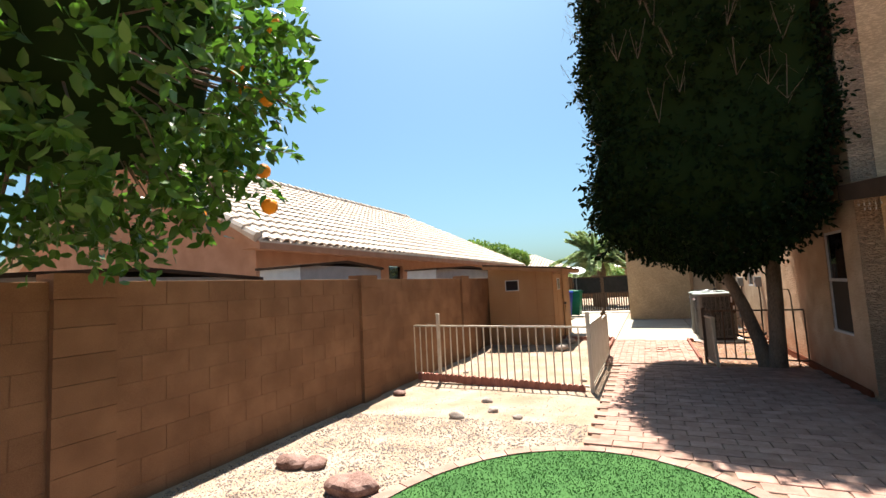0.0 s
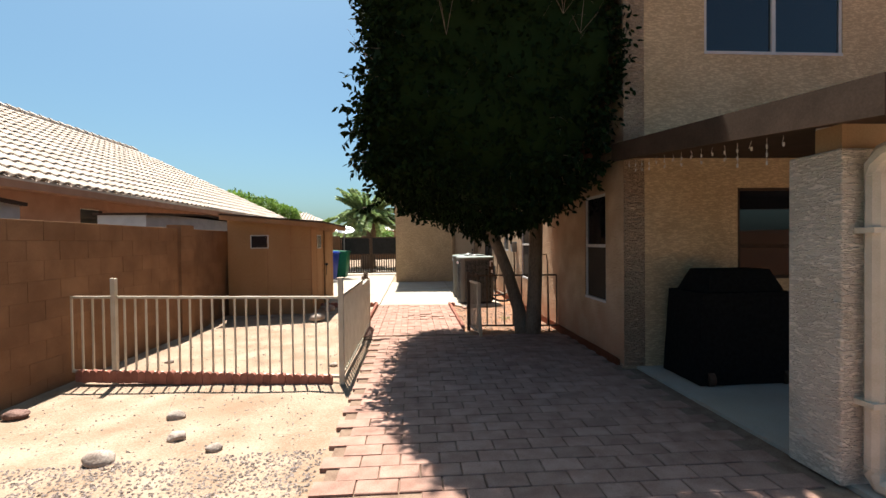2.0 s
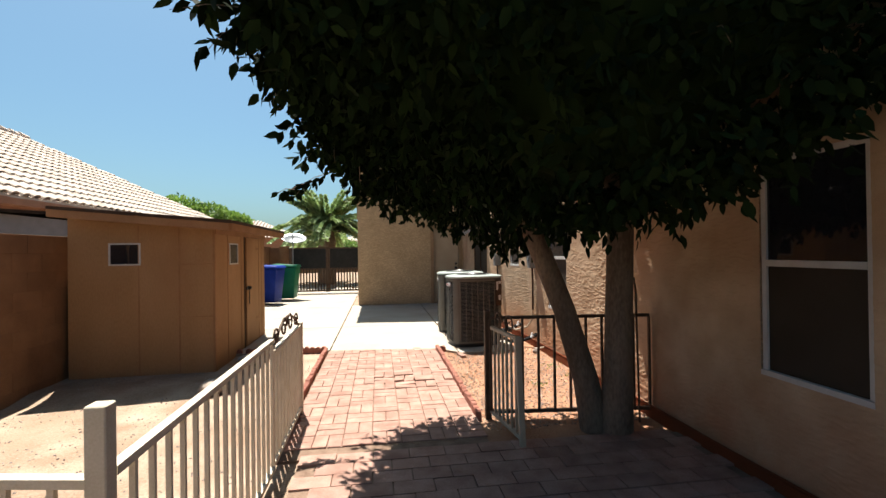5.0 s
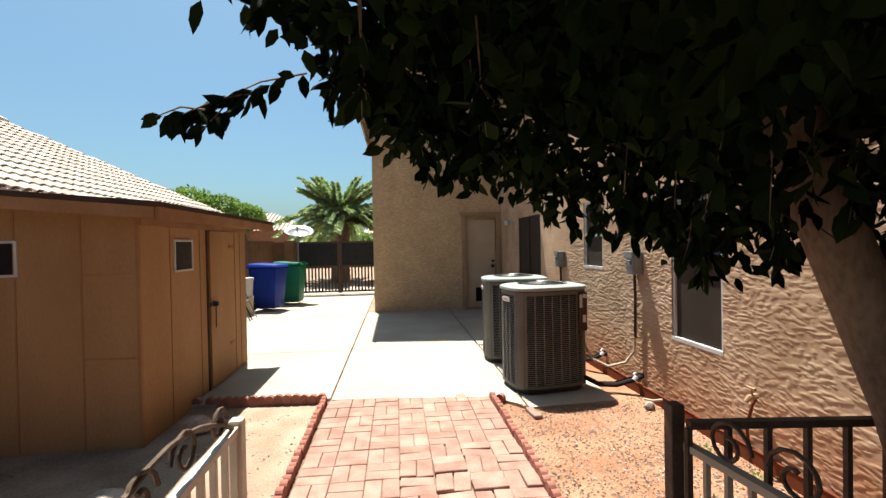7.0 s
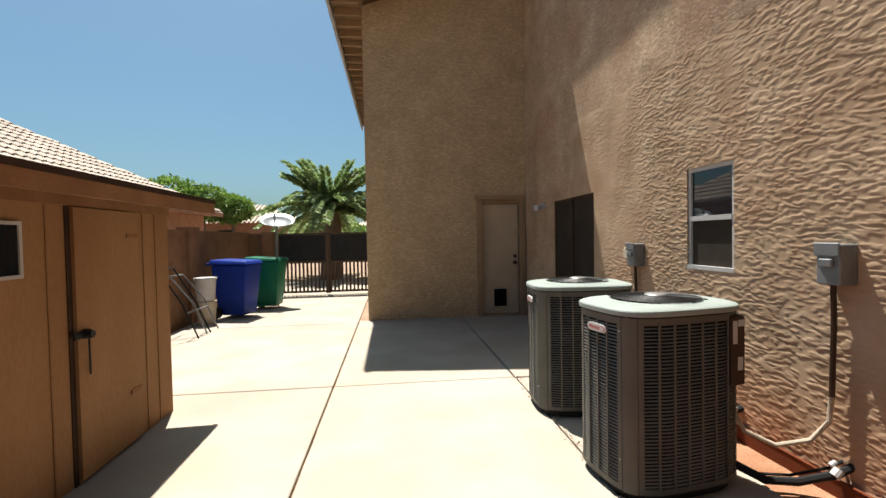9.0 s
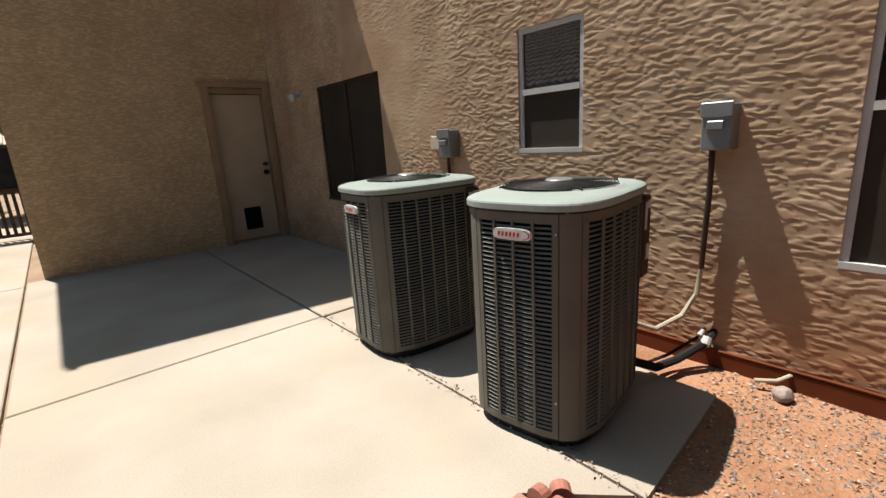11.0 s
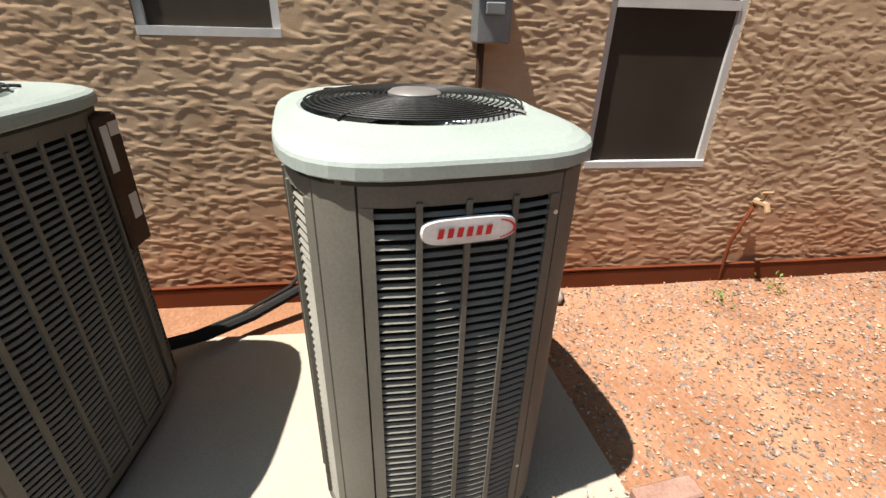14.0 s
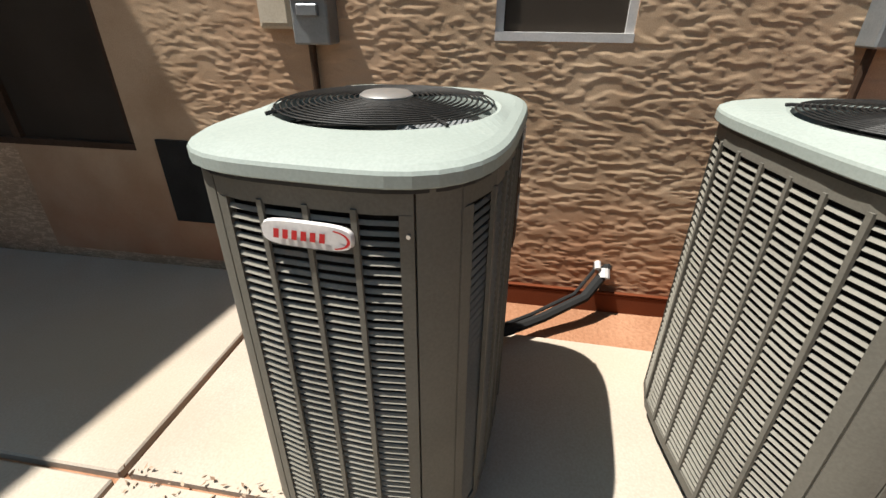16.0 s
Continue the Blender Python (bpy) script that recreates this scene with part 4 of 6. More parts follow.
def condenser(at):
    g = thing("condenser", "bronze louvered air conditioning condenser with a grey-green cap", "air conditioner", "condenser units", at=at)
    size = (0.382, 0.290)
    bm = bmesh.new()
    prism(bm, squircle(size, -0.03, 40), 0.0, 0.045)
    part("base_pan", bm, M_black, g, "black base pan")
    # solid in place of the coil; its near-black colour paints the shade between louvers
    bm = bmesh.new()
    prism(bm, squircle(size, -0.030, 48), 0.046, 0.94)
    part("coil", bm, M_accore, g, "coil core, painted near-black for the shade behind the louvers")
    for turn in range(4):
        ab = size if turn % 2 == 0 else size[::-1]
        half, nxt = (0.166, 0.302) if turn % 2 == 0 else (0.302, 0.166)
        cells = 4 if turn % 2 == 0 else 7
        # corner posts
        bm = bmesh.new()
        rot = Matrix.Rotation(turn * math.pi / 2, 3, "Z")
        n1, n2 = half + 0.014, nxt + 0.014
        pts = []
        a0 = math.atan2(n1, bulge(ab, n1))
        a1 = math.atan2(bulge(ab[::-1], n2), n2)
        for i in range(11):
            t = a0 + (a1 - a0) * i / 10
            c, s = math.cos(t), math.sin(t)
            r = 1 / ((c / ab[0]) ** N_SHAPE + (s / ab[1]) ** N_SHAPE) ** (1 / N_SHAPE)
            pts.append((-r * c, -r * s))
        lo = [bm.verts.new(rot @ Vector((x, y, 0.05))) for x, y in pts] + [bm.verts.new(rot @ Vector((x * 0.93, y * 0.93, 0.05))) for x, y in pts[::-1]]
        hi = [bm.verts.new(v.co + Vector((0, 0, 0.90))) for v in lo]
        for i in range(len(lo)):
            bm.faces.new((lo[i], lo[(i + 1) % len(lo)], hi[(i + 1) % len(lo)], hi[i]))
        bm.faces.new(hi), bm.faces.new(lo[::-1])
        part("corner_post", bm, M_acbody, g, smooth=True)
        # panel surround and ribs
        bm = bmesh.new()
        strip(bm, ab, 0.0, -half - 0.010, half + 0.010, 0.905, 0.948, 0.012, turn)
        strip(bm, ab, 0.0, -half - 0.010, half + 0.010, 0.052, 0.082, 0.012, turn)
        strip(bm, ab, 0.0, -half - 0.010, -half + 0.012, 0.082, 0.905, 0.012, turn, 1)
        strip(bm, ab, 0.0, half - 0.012, half + 0.010, 0.082, 0.905, 0.012, turn, 1)
        part("louver_panel", bm, M_acbody, g)
        bm = bmesh.new()
        for k in range(1, cells):
            v = -half + 2 * half * k / cells
            strip(bm, ab, 0.003, v - 0.005, v + 0.005, 0.082, 0.912, 0.008, turn, 1)
        part("rib", bm, M_acbody, g)
        # louvers
        rows = 45
        bm = bmesh.new()
        strip(bm, ab, -0.006, -half + 0.012, half - 0.012, 0.0, 0.0065, 0.0025, turn, 6, 0.005)
        if turn in (0, 3):
            me = to_mesh("louver", bm, M_aclouver)
            for k in range(rows):
                ob = new("louver", me)
                ob.parent, ob.location = g, (0, 0, 0.090 + k * 0.0181)
        else:
            bm.free()
            bm = bmesh.new()
            for k in range(rows):
                strip(bm, ab, -0.006, -half + 0.012, half - 0.012, 0.090 + k * 0.0181, 0.0965 + k * 0.0181, 0.0025, turn, 5, 0.005)
            tagged(part("louvers", bm, M_aclouver, g), kind="stuff")
    # screws
    for v, z in ((-0.168, 0.87), (-0.168, 0.21)):
        bm = bmesh.new()
        tube(bm, [(-bulge(size, v) - 0.003, v, z), (-bulge(size, v) + 0.006, v, z)], 0.004, 8)
        part("screw", bm, M_chrome, g)
    # cap
    bm = bmesh.new()
    outer, R = squircle(size, 0.012, 64), 0.245
    rings = []
    for scale, z in ((0.99, 0.950), (1.0, 0.953), (1.0, 0.972), (0.992, 0.978), (0.96, 0.984), (0.90, 0.990)):
        rings.append([bm.verts.new((x * scale, y * scale, z)) for x, y in outer])
    for rr, z in ((R + 0.008, 1.000), (R, 0.998), (R - 0.004, 0.985), (R - 0.004, 0.95)):
        rings.append([bm.verts.new((rr * math.cos(2 * math.pi * (k + 0.5) / 64), rr * math.sin(2 * math.pi * (k + 0.5) / 64), z)) for k in range(64)])
    for p, q in zip(rings, rings[1:]):
        for k in range(64):
            bm.faces.new((p[k], p[(k + 1) % 64], q[(k + 1) % 64], q[k]))
    part("cap", bm, M_actop, g, "pale grey-green cap")
    bm = bmesh.new()
    prism(bm, squircle(size, 0.002, 48), 0.9405, 0.9515)
    part("cap_seal", bm, M_black, g, "dark seam under the cap")
    # guard
    gd = part("fan_guard", (lambda b: (tube(b, [(0.06 * math.cos(t), 0.06 * math.sin(t), 1.014) for t in [2 * math.pi * k / 20 for k in range(21)]], 0.0022, 4), b)[1])(bmesh.new()), M_black, g, "black wire fan guard")
    for i in range(15):
        bm = bmesh.new()
        r = 0.070 + i * 0.0120
        z = 1.016 - 0.010 * (i / 14) ** 2
        tube(bm, [(r * math.cos(t), r * math.sin(t), z) for t in [2 * math.pi * k / 30 for k in range(31)]], 0.0021, 4, False)
        part("wire_ring", bm, M_black, gd)
    bm = bmesh.new()
    for k in range(4):
        bm = bmesh.new()
        t = math.pi / 4 + k * math.pi / 2
        tube(bm, [(0.055 * math.cos(t), 0.055 * math.sin(t), 1.014), (0.249 * math.cos(t), 0.249 * math.sin(t), 1.005), (0.260 * math.cos(t), 0.260 * math.sin(t), 1.003)], 0.004, 5)
        part("spoke", bm, M_black, gd)
    bm = bmesh.new()
    tube(bm, [(0, 0, 1.008), (0, 0, 1.020), (0, 0, 1.026)], [0.059, 0.059, 0.050], 32)
    part("hub_cover", bm, M_chrome, gd, "dull metal hub cover", smooth=True)
    bm = bmesh.new()
    for k in range(3):
        t0 = k * 2 * math.pi / 3
        vs = []
        for r in (0.045, 0.13, 0.232):
            for dt, z in ((-0.30, 0.955), (0.0, 0.968), (0.32, 0.985)):
                vs.append(bm.verts.new((r * math.cos(t0 + dt), r * math.sin(t0 + dt), z)))
        for i in range(2):
            for j in range(2):
                bm.faces.new((vs[i * 3 + j], vs[i * 3 + j + 1], vs[i * 3 + 4 + j], vs[i * 3 + 3 + j]))
    part("fan_blade", bm, M_grey, g, "grey fan blades at rest")
    # badge
    z = 0.862
    bd = thing("badge", "", "")
    bm = bmesh.new()
    n = 24
    o = []
    for k in range(n):
        t = 2 * math.pi * k / n
        c, s = math.cos(t), math.sin(t)
        o.append((0.083 * abs(c) ** 0.5 * (1 if c > 0 else -1), 0.0235 * abs(s) ** 0.6 * (1 if s > 0 else -1)))
    fr, bk = [], []
    for v, w in o:
        x = -bulge(size, v, 0.003)
        bk.append(bm.verts.new((x, v, z + w)))
        fr.append(bm.verts.new((x - 0.008, v * 0.97, z + w * 0.93)))
    mid = bm.verts.new((-size[0] - 0.013, 0, z))
    for k in range(n):
        bm.faces.new((bk[k], bk[(k + 1) % n], fr[(k + 1) % n], fr[k]))
        bm.faces.new((fr[k], fr[(k + 1) % n], mid))
    bpy.data.objects.remove(bd)
    badge = part("badge", bm, M_silver, g, "silver oval maker's badge with red lettering", smooth=True)
    # lettering as plain slanted bars and a swoosh
    bm = bmesh.new()
    for k in range(6):
        v = 0.052 - k * 0.0165
        x = -size[0] - 0.0145
        for dv, w0, w1 in ((0.004, -0.008, 0.009), ):
            vs = [bm.verts.new((x + 0.0006 * 0, v + dv + q, z + w)) for q, w in ((0.0015, w0), (-0.0085, w0), (-0.0115, w1), (-0.0015, w1))]
            bm.faces.new(vs)
    for k in range(8):
        t0, t1 = -1.35 + k * 2.7 / 8, -1.35 + (k + 1) * 2.7 / 8
        vs = [bm.verts.new((-size[0] - 0.0140, -0.045 - rr * 1.5 * math.cos(t), z + 0.75 * rr * math.sin(t))) for t, rr in ((t0, 0.0200), (t1, 0.0200), (t1, 0.0235), (t0, 0.0235))]
        bm.faces.new(vs)
    part("badge_print", bm, M_red, badge, "red print on the badge")
    # service corner
    bm = bmesh.new()
    box(bm, 0.235, 0.327, -0.286, -0.20, 0.56, 0.925)
    bevel(bm, 0.006)
    ctl = part("service_panel", bm, M_fascia, g, "service cover with white stickers")
    for x0, x1, z0, z1 in ((0.243, 0.271, 0.78, 0.90), (0.277, 0.317, 0.87, 0.905), (0.275, 0.309, 0.64, 0.71)):
        bm = bmesh.new()
        box(bm, x0, x1, -0.2885, -0.2865, z0, z1)
        part("sticker", bm, M_white, ctl)
    g.scale = (1, 1, 1.017)
    return g


def wall_gear():
    # disconnect boxes with conduits
    for name, y0, y1, z0, z1, conduit in (("near", 12.94, 13.07, 1.10, 1.31, True), ("far", 14.86, 15.00, 1.08, 1.29, False)):
        g = thing("disconnect_box", "grey metal disconnect box with a handle, on the stucco wall", "electrical box", "disconnect boxes")
        bm = bmesh.new()
        box(bm, HOUSE_X - 0.105, HOUSE_X, y0, y1, z0, z1)
        bevel(bm, 0.006)
        part("box", bm, M_grey, g)
        bm = bmesh.new()
        box(bm, HOUSE_X - 0.118, HOUSE_X - 0.106, y0 - 0.004, y1 + 0.004, z1 - 0.06, z1 + 0.008)
        box(bm, HOUSE_X - 0.125, HOUSE_X - 0.106, y0 + 0.03, y1 - 0.03, z1 - 0.115, z1 - 0.075)
        bevel(bm, 0.004)
        part("cover_flap", bm, M_grey, g)
        c = thing("conduit", "flexible conduit hanging from the disconnect box", "conduit", "conduits")
        ym = (y0 + y1) / 2 + 0.03
        bm = bmesh.new()
        if conduit:
            pts = [(3.33, ym, z0), (3.335, ym, 0.9), (3.335, ym + 0.01, 0.5)]
            part("upper_pipe", (tube(bm, pts, 0.014, 8), bm)[1], M_fascia, c, "dark pipe", smooth=True)
            bm = bmesh.new()
            tube(bm, [(3.335, ym + 0.01, 0.5), (3.33, ym + 0.02, 0.36), (3.26, ym + 0.06, 0.25), (3.12, ym + 0.13, 0.20), (2.99, ym + 0.20, 0.26), (2.93, ym + 0.23, 0.40), (2.86, ym + 0.24, 0.5)], 0.013, 8)
            part("loop", bm, M_conduit, c, "beige flexible loop", smooth=True)
        else:
            tube(bm, [(3.33, ym, z0), (3.335, ym, 0.7), (3.30, ym - 0.03, 0.35), (3.05, ym - 0.1, 0.25), (2.88, ym - 0.15, 0.45)], 0.014, 8)
            part("pipe", bm, M_fascia, c, smooth=True)
    g = thing("junction_box", "small beige plastic junction box on the stucco wall", "electrical box")
    bm = bmesh.new()
    box(bm, HOUSE_X - 0.05, HOUSE_X, 15.03, 15.16, 1.13, 1.25)
    bevel(bm, 0.008)
    part("box", bm, M_conduit, g)
    bm = bmesh.new()
    box(bm, HOUSE_X - 0.06, HOUSE_X - 0.051, 15.04, 15.15, 1.15, 1.23)
    part("lid", bm, M_cream, g)
    g = thing("crawl_vent", "black louvered vent low in the stucco wall", "vent")
    bm = bmesh.new()
    box(bm, HOUSE_X - 0.012, HOUSE_X, 15.44, 15.80, 0.25, 0.66)
    part("frame", bm, M_black, g)
    # refrigerant lines
    for pts in ([(2.86, 14.30, 0.10), (3.0, 14.12, 0.06), (3.12, 13.98, 0.055), (3.24, 13.80, 0.10), (3.33, 13.72, 0.17), (3.38, 13.70, 0.19)],
                [(2.86, 13.18, 0.12), (3.0, 13.10, 0.05), (3.15, 13.06, 0.05), (3.30, 12.98, 0.12), (3.38, 12.97, 0.16)]):
        g = thing("refrigerant_line", "black foam-wrapped refrigerant line running to the wall", "pipe", "refrigerant lines")
        bm = bmesh.new()
        tube(bm, pts, 0.022, 8)
        part("foam_sleeve", bm, M_foam, g, smooth=True)
        bm = bmesh.new()
        tube(bm, [(p[0], p[1] + 0.045, p[2] + 0.012) for p in pts], 0.008, 6)
        part("liquid_pipe", bm, M_foam, g, smooth=True)
        bm = bmesh.new()
        e = Vector(pts[-2])
        tube(bm, [e + Vector((-0.02, 0, -0.01)), e + Vector((0.01, 0.0, 0.02))], 0.025, 10)
        tube(bm, [e + Vector((-0.01, 0.03, 0.03)), e + Vector((0.02, 0.03, 0.05))], 0.014, 10)
        part("tape_wrap", bm, M_white, g, "white tape at the wall")
    g = thing("drain_elbow", "white plastic drain elbow at the foot of the wall", "pipe")
    bm = bmesh.new()
    tube(bm, [(3.34, 12.62, 0.05), (3.28, 12.66, 0.03), (3.24, 12.74, 0.02)], 0.010, 8)
    part("elbow", bm, M_conduit, g, smooth=True)
    g = thing("tap", "old beige hose tap on a bent pipe against the wall", "tap")
    bm = bmesh.new()
    tube(bm, [(3.34, 11.66, -0.03), (3.33, 11.68, 0.2), (3.33, 11.63, 0.36), (3.34, 11.61, 0.40)], 0.010, 8)
    part("pipe", bm, M_copper, g, smooth=True)
    bm = bmesh.new()
    tube(bm, [(3.34, 11.61, 0.42), (3.28, 11.60, 0.42), (3.26, 11.60, 0.39)], [0.02, 0.016, 0.014], 8)
    tube(bm, [(3.30, 11.60, 0.43), (3.30, 11.60, 0.47)], 0.006, 6), tube(bm, [(3.30, 11.57, 0.475), (3.30, 11.63, 0.475)], 0.009, 6)
    part("valve", bm, M_trim, g, smooth=True)


# ---------- fences ----------
def bars(bm, a, b, z0, z1, gap, r):
    a, b = Vector(a), Vector(b)
    n = int((b - a).length / gap)
    for i in range(1, n):
        p = a + (b - a) * i / n
        yield p


def fence_run(g, a, b, zt, mat, gap=0.115, zb=0.05, r=0.008, rail=0.016):
    """Top and bottom rails with balusters between two points of the plan."""
    a, b = Vector((*a, 0)), Vector((*b, 0))
    d = (b - a).normalized()
    side = Vector((-d.y, d.x, 0))
    for z, nm in ((zt, "top_rail"), (zb, "bottom_rail")):
        bm = bmesh.new()
        q = [a + side * rail, a - side * rail, b - side * rail, b + side * rail]
        hexa(bm, [(p.x, p.y, z - 0.012) for p in q], [(p.x, p.y, z + 0.012) for p in q])
        part(nm, bm, mat, g)
    n = max(2, int((b - a).length / gap))
    bm = bmesh.new()
    box(bm, -r, r, -r, r, 0, zt - zb - 0.024)
    me = to_mesh("baluster", bm, mat)
    for i in range(n + 1):
        p = a + (b - a) * (i + 0.0) / n
        ob = new("baluster", me)
        ob.parent, ob.location = g, (p.x, p.y, zb + 0.012)


def post(g, x, y, h, mat, r=0.024, lean=(0, 0)):
    bm = bmesh.new()
    hexa(bm, [(x - r, y - r, -0.1), (x + r, y - r, -0.1), (x + r, y + r, -0.1), (x - r, y + r, -0.1)],
         [(x - r + lean[0], y - r + lean[1], h), (x + r + lean[0], y - r + lean[1], h), (x + r + lean[0], y + r + lean[1], h), (x - r + lean[0], y + r + lean[1], h)])
    bevel(bm, 0.003)
    part("post", bm, mat, g)


def scroll_points(c, d, r, turns, n=16):
    """A flat spiral in the upright plane through d."""
    out = []
    for i in range(n + 1):
        t = i / n * turns * 2 * math.pi
        rr = r * (1 - 0.75 * i / n)
        out.append(c + d * (rr * math.cos(t)) + Vector((0, 0, rr * math.sin(t))))
    return out


def fences():
    g = thing("front_fence", "low cream metal fence with square posts across the bed", "fence", "metal fences")
    fence_run(g, (-2.36, 8.52), (0.47, 8.03), 0.80, M_cream, 0.118, zb=0.03)
    post(g, -1.86, 8.40, 1.0, M_cream), post(g, 0.49, 8.0, 1.0, M_cream)
    g = thing("side_fence", "low cream metal fence beside the brick path", "fence", "metal fences")
    fence_run(g, (0.49, 8.04), (0.50, 9.68), 0.82, M_cream, 0.10)
    g = thing("garden_gate", "open cream metal gate leaf with dark scrollwork on its top", "gate", "gate leaves")
    fence_run(g, (0.49, 9.74), (0.48, 10.74), 0.74, M_cream, 0.10, r=0.010)
    post(g, 0.48, 10.77, 0.77, M_cream)
    for i, c in enumerate(((0.49, 9.86), (0.49, 10.10), (0.485, 10.34), (0.48, 10.60))):
        bm = bmesh.new()
        d = Vector((0.05, 0.8, 0)).normalized() * (1 if i % 2 else -1)
        tube(bm, scroll_points(Vector((c[0], c[1], 0.815 + (0.02 if i in (1, 2) else 0))), d, 0.075 if i in (1, 2) else 0.06, 1.3), 0.007, 6)
        part("scroll", bm, M_iron, g, "dark iron scroll", smooth=True)
    bm = bmesh.new()
    tube(bm, [(0.49, 9.76, 0.755)] + [(0.49 - 0.001 * k, 9.76 + 0.96 * k / 10, 0.765 + 0.13 * math.sin(math.pi * k / 10)) for k in range(1, 10)] + [(0.48, 10.72, 0.755)], 0.009, 6)
    part("arch", bm, M_iron, g, "dark iron arch", smooth=True)
    g = thing("iron_fence", "low rusty brown iron fence between the path and the house", "fence", "metal fences")
    fence_run(g, (2.04, 10.38), (3.34, 10.24), 0.81, M_iron, 0.125, r=0.009)
    post(g, 2.03, 10.44, 0.86, M_iron)
    g = thing("garden_gate", "open tan iron gate leaf with leaf scrollwork leaning in the shade", "gate", "gate leaves")
    fence_run(g, (2.05, 10.40), (2.12, 9.84), 0.73, M_conduit, 0.075)
    post(g, 2.125, 9.82, 0.76, M_conduit, 0.02, (-0.03, 0.02))
    for c, s in (((2.04, 10.24), 1), ((2.07, 10.04), -1)):
        bm = bmesh.new()
        tube(bm, scroll_points(Vector((c[0] + 0.03, c[1], 0.80)), Vector((0.1, -0.7, 0)).normalized() * s, 0.08, 1.3), 0.007, 6)
        part("scroll", bm, M_iron, g, "dark iron scroll", smooth=True)
    g = thing("plant_hook", "thin rusty plant hook standing by the wall", "hook")
    bm = bmesh.new()
    tube(bm, [(3.20, 10.16, -0.08), (3.18, 10.16, 1.02), (3.16, 10.15, 1.12), (3.08, 10.14, 1.13), (3.06, 10.14, 1.05)], 0.009, 6)
    part("rod", bm, M_iron, g, smooth=True)
    bm = bmesh.new()
    tube(bm, [(3.02, 10.18, -0.08), (3.00, 10.18, 1.10)], 0.008, 6)
    part("stake", bm, M_iron, g)


def scallops():
    """Scalloped terracotta edging, one half round at a time."""
    bm = bmesh.new()
    r, n = 0.037, 7
    o = [(r * math.cos(math.pi * k / n), r * 0.95 * math.sin(math.pi * k / n)) for k in range(n + 1)]
    f = [bm.verts.new((x, -0.022, z + 0.03)) for x, z in o] + [bm.verts.new((-r, -0.022, -0.06)), bm.verts.new((r, -0.022, -0.06))]
    b = [bm.verts.new((v.co.x, 0.022, v.co.z)) for v in f]
    bm.faces.new(f), bm.faces.new(b[::-1])
    for k in range(len(f)):
        bm.faces.new((f[k], f[(k + 1) % len(f)], b[(k + 1) % len(f)], b[k]))
    me = to_mesh("scallop", bm, M_curb)
    bm = bmesh.new()
    box(bm, -0.035, 0.035, -0.10, 0.10, -0.06, 0.0)
    bevel(bm, 0.006)
    ob = part("border_brick", bm, M_paver)
    tagged(ob, "faded red brick laid flat at the corner of the pad", "brick")
    ob.location, ob.rotation_euler = (2.215, 12.655, 0.004), (0, 0, 0.12)
    rnd = random.Random(3)
    for a, b in (((0.42, 10.25), (0.42, 13.18)), ((-0.66, 13.30), (0.42, 13.22)), ((1.94, 10.4), (1.94, 13.05)), ((1.96, 13.03), (2.06, 12.92)), ((-2.28, 8.46), (0.40, 7.99)), ((-0.95, 13.33), (-0.70, 13.31))):
        g = thing("edging", "weathered scalloped terracotta edging along the bed", "edging", "edging runs")
        a, b = Vector((*a, 0)), Vector((*b, 0))
        n = int((b - a).length / 0.076)
        for i in range(n):
            p = a + (b - a) * (i + 0.5) / n
            ob = new("scallop", me)
            ob.parent, ob.location = g, (p.x + rnd.uniform(-0.003, 0.003), p.y, rnd.uniform(-0.01, 0.004))
            ob.rotation_euler = (rnd.uniform(-0.08, 0.08), 0, math.atan2((b - a).y, (b - a).x) + rnd.uniform(-0.04, 0.04))


def rock(name, label, at, size, mat, seed, group="stones", category="rock"):
    g = thing(name, label, category, group, at=at)
    bm = bmesh.new()
    bmesh.ops.create_icosphere(bm, subdivisions=3, radius=1.0)
    for v in bm.verts:
        c = v.co.copy()
        v.co *= 1 + 0.28 * noise.noise(c * 1.1 + Vector((seed * 7.3, 0, 0))) + 0.08 * noise.noise(c * 3.5 + Vector((0, seed, 0)))
        v.co = Vector((v.co.x * size[0], v.co.y * size[1], max(v.co.z, -0.5) * size[2]))
    part("stone", bm, mat, g, smooth=mat is M_stone)
    return g


def rocks():
    for i, (x, y, s) in enumerate(((-0.83, 6.60, 0.095), (-0.72, 7.32, 0.075), (-0.50, 6.90, 0.07), (-0.15, 6.68, 0.055), (0.30, 8.62, 0.05), (-1.75, 9.2, 0.05))):
        rock("stone", "smooth pale river stone lying on the sandy soil" if i != 2 else "dull brown stone lying on the sandy soil", (x, y, yard_z(x, y) + s * 0.25), (s, s * 0.75, s * 0.6), M_stone, i)
    rock("stone", "large pale grey river stone beside the shed", (-0.52, 11.62, 0.02), (0.13, 0.10, 0.085), M_stone, 11)
    rock("stone", "pale round river stone beside the shed", (-0.50, 12.72, 0.02), (0.10, 0.08, 0.085), M_stone, 12)
    for i, (x, y, s) in enumerate(((-1.72, 4.98, 0.16), (-1.52, 5.02, 0.13), (-0.88, 4.68, 0.20), (-1.2, 3.9, 0.12))):
        rock("stone", "angular red and grey boulder among the gravel", (x, y, yard_z(x, y) + s * 0.2), (s, s * 0.7, s * 0.45), M_redrock, 20 + i, "boulders")
    rock("stone", "round tan stone at the foot of the wall", (3.22, 12.62, 0.0), (0.045, 0.04, 0.04), M_stone, 31)
    rock("stone", "dark stone near the block wall", (-2.12, 7.55, -0.07), (0.10, 0.07, 0.05), M_redrock, 33)


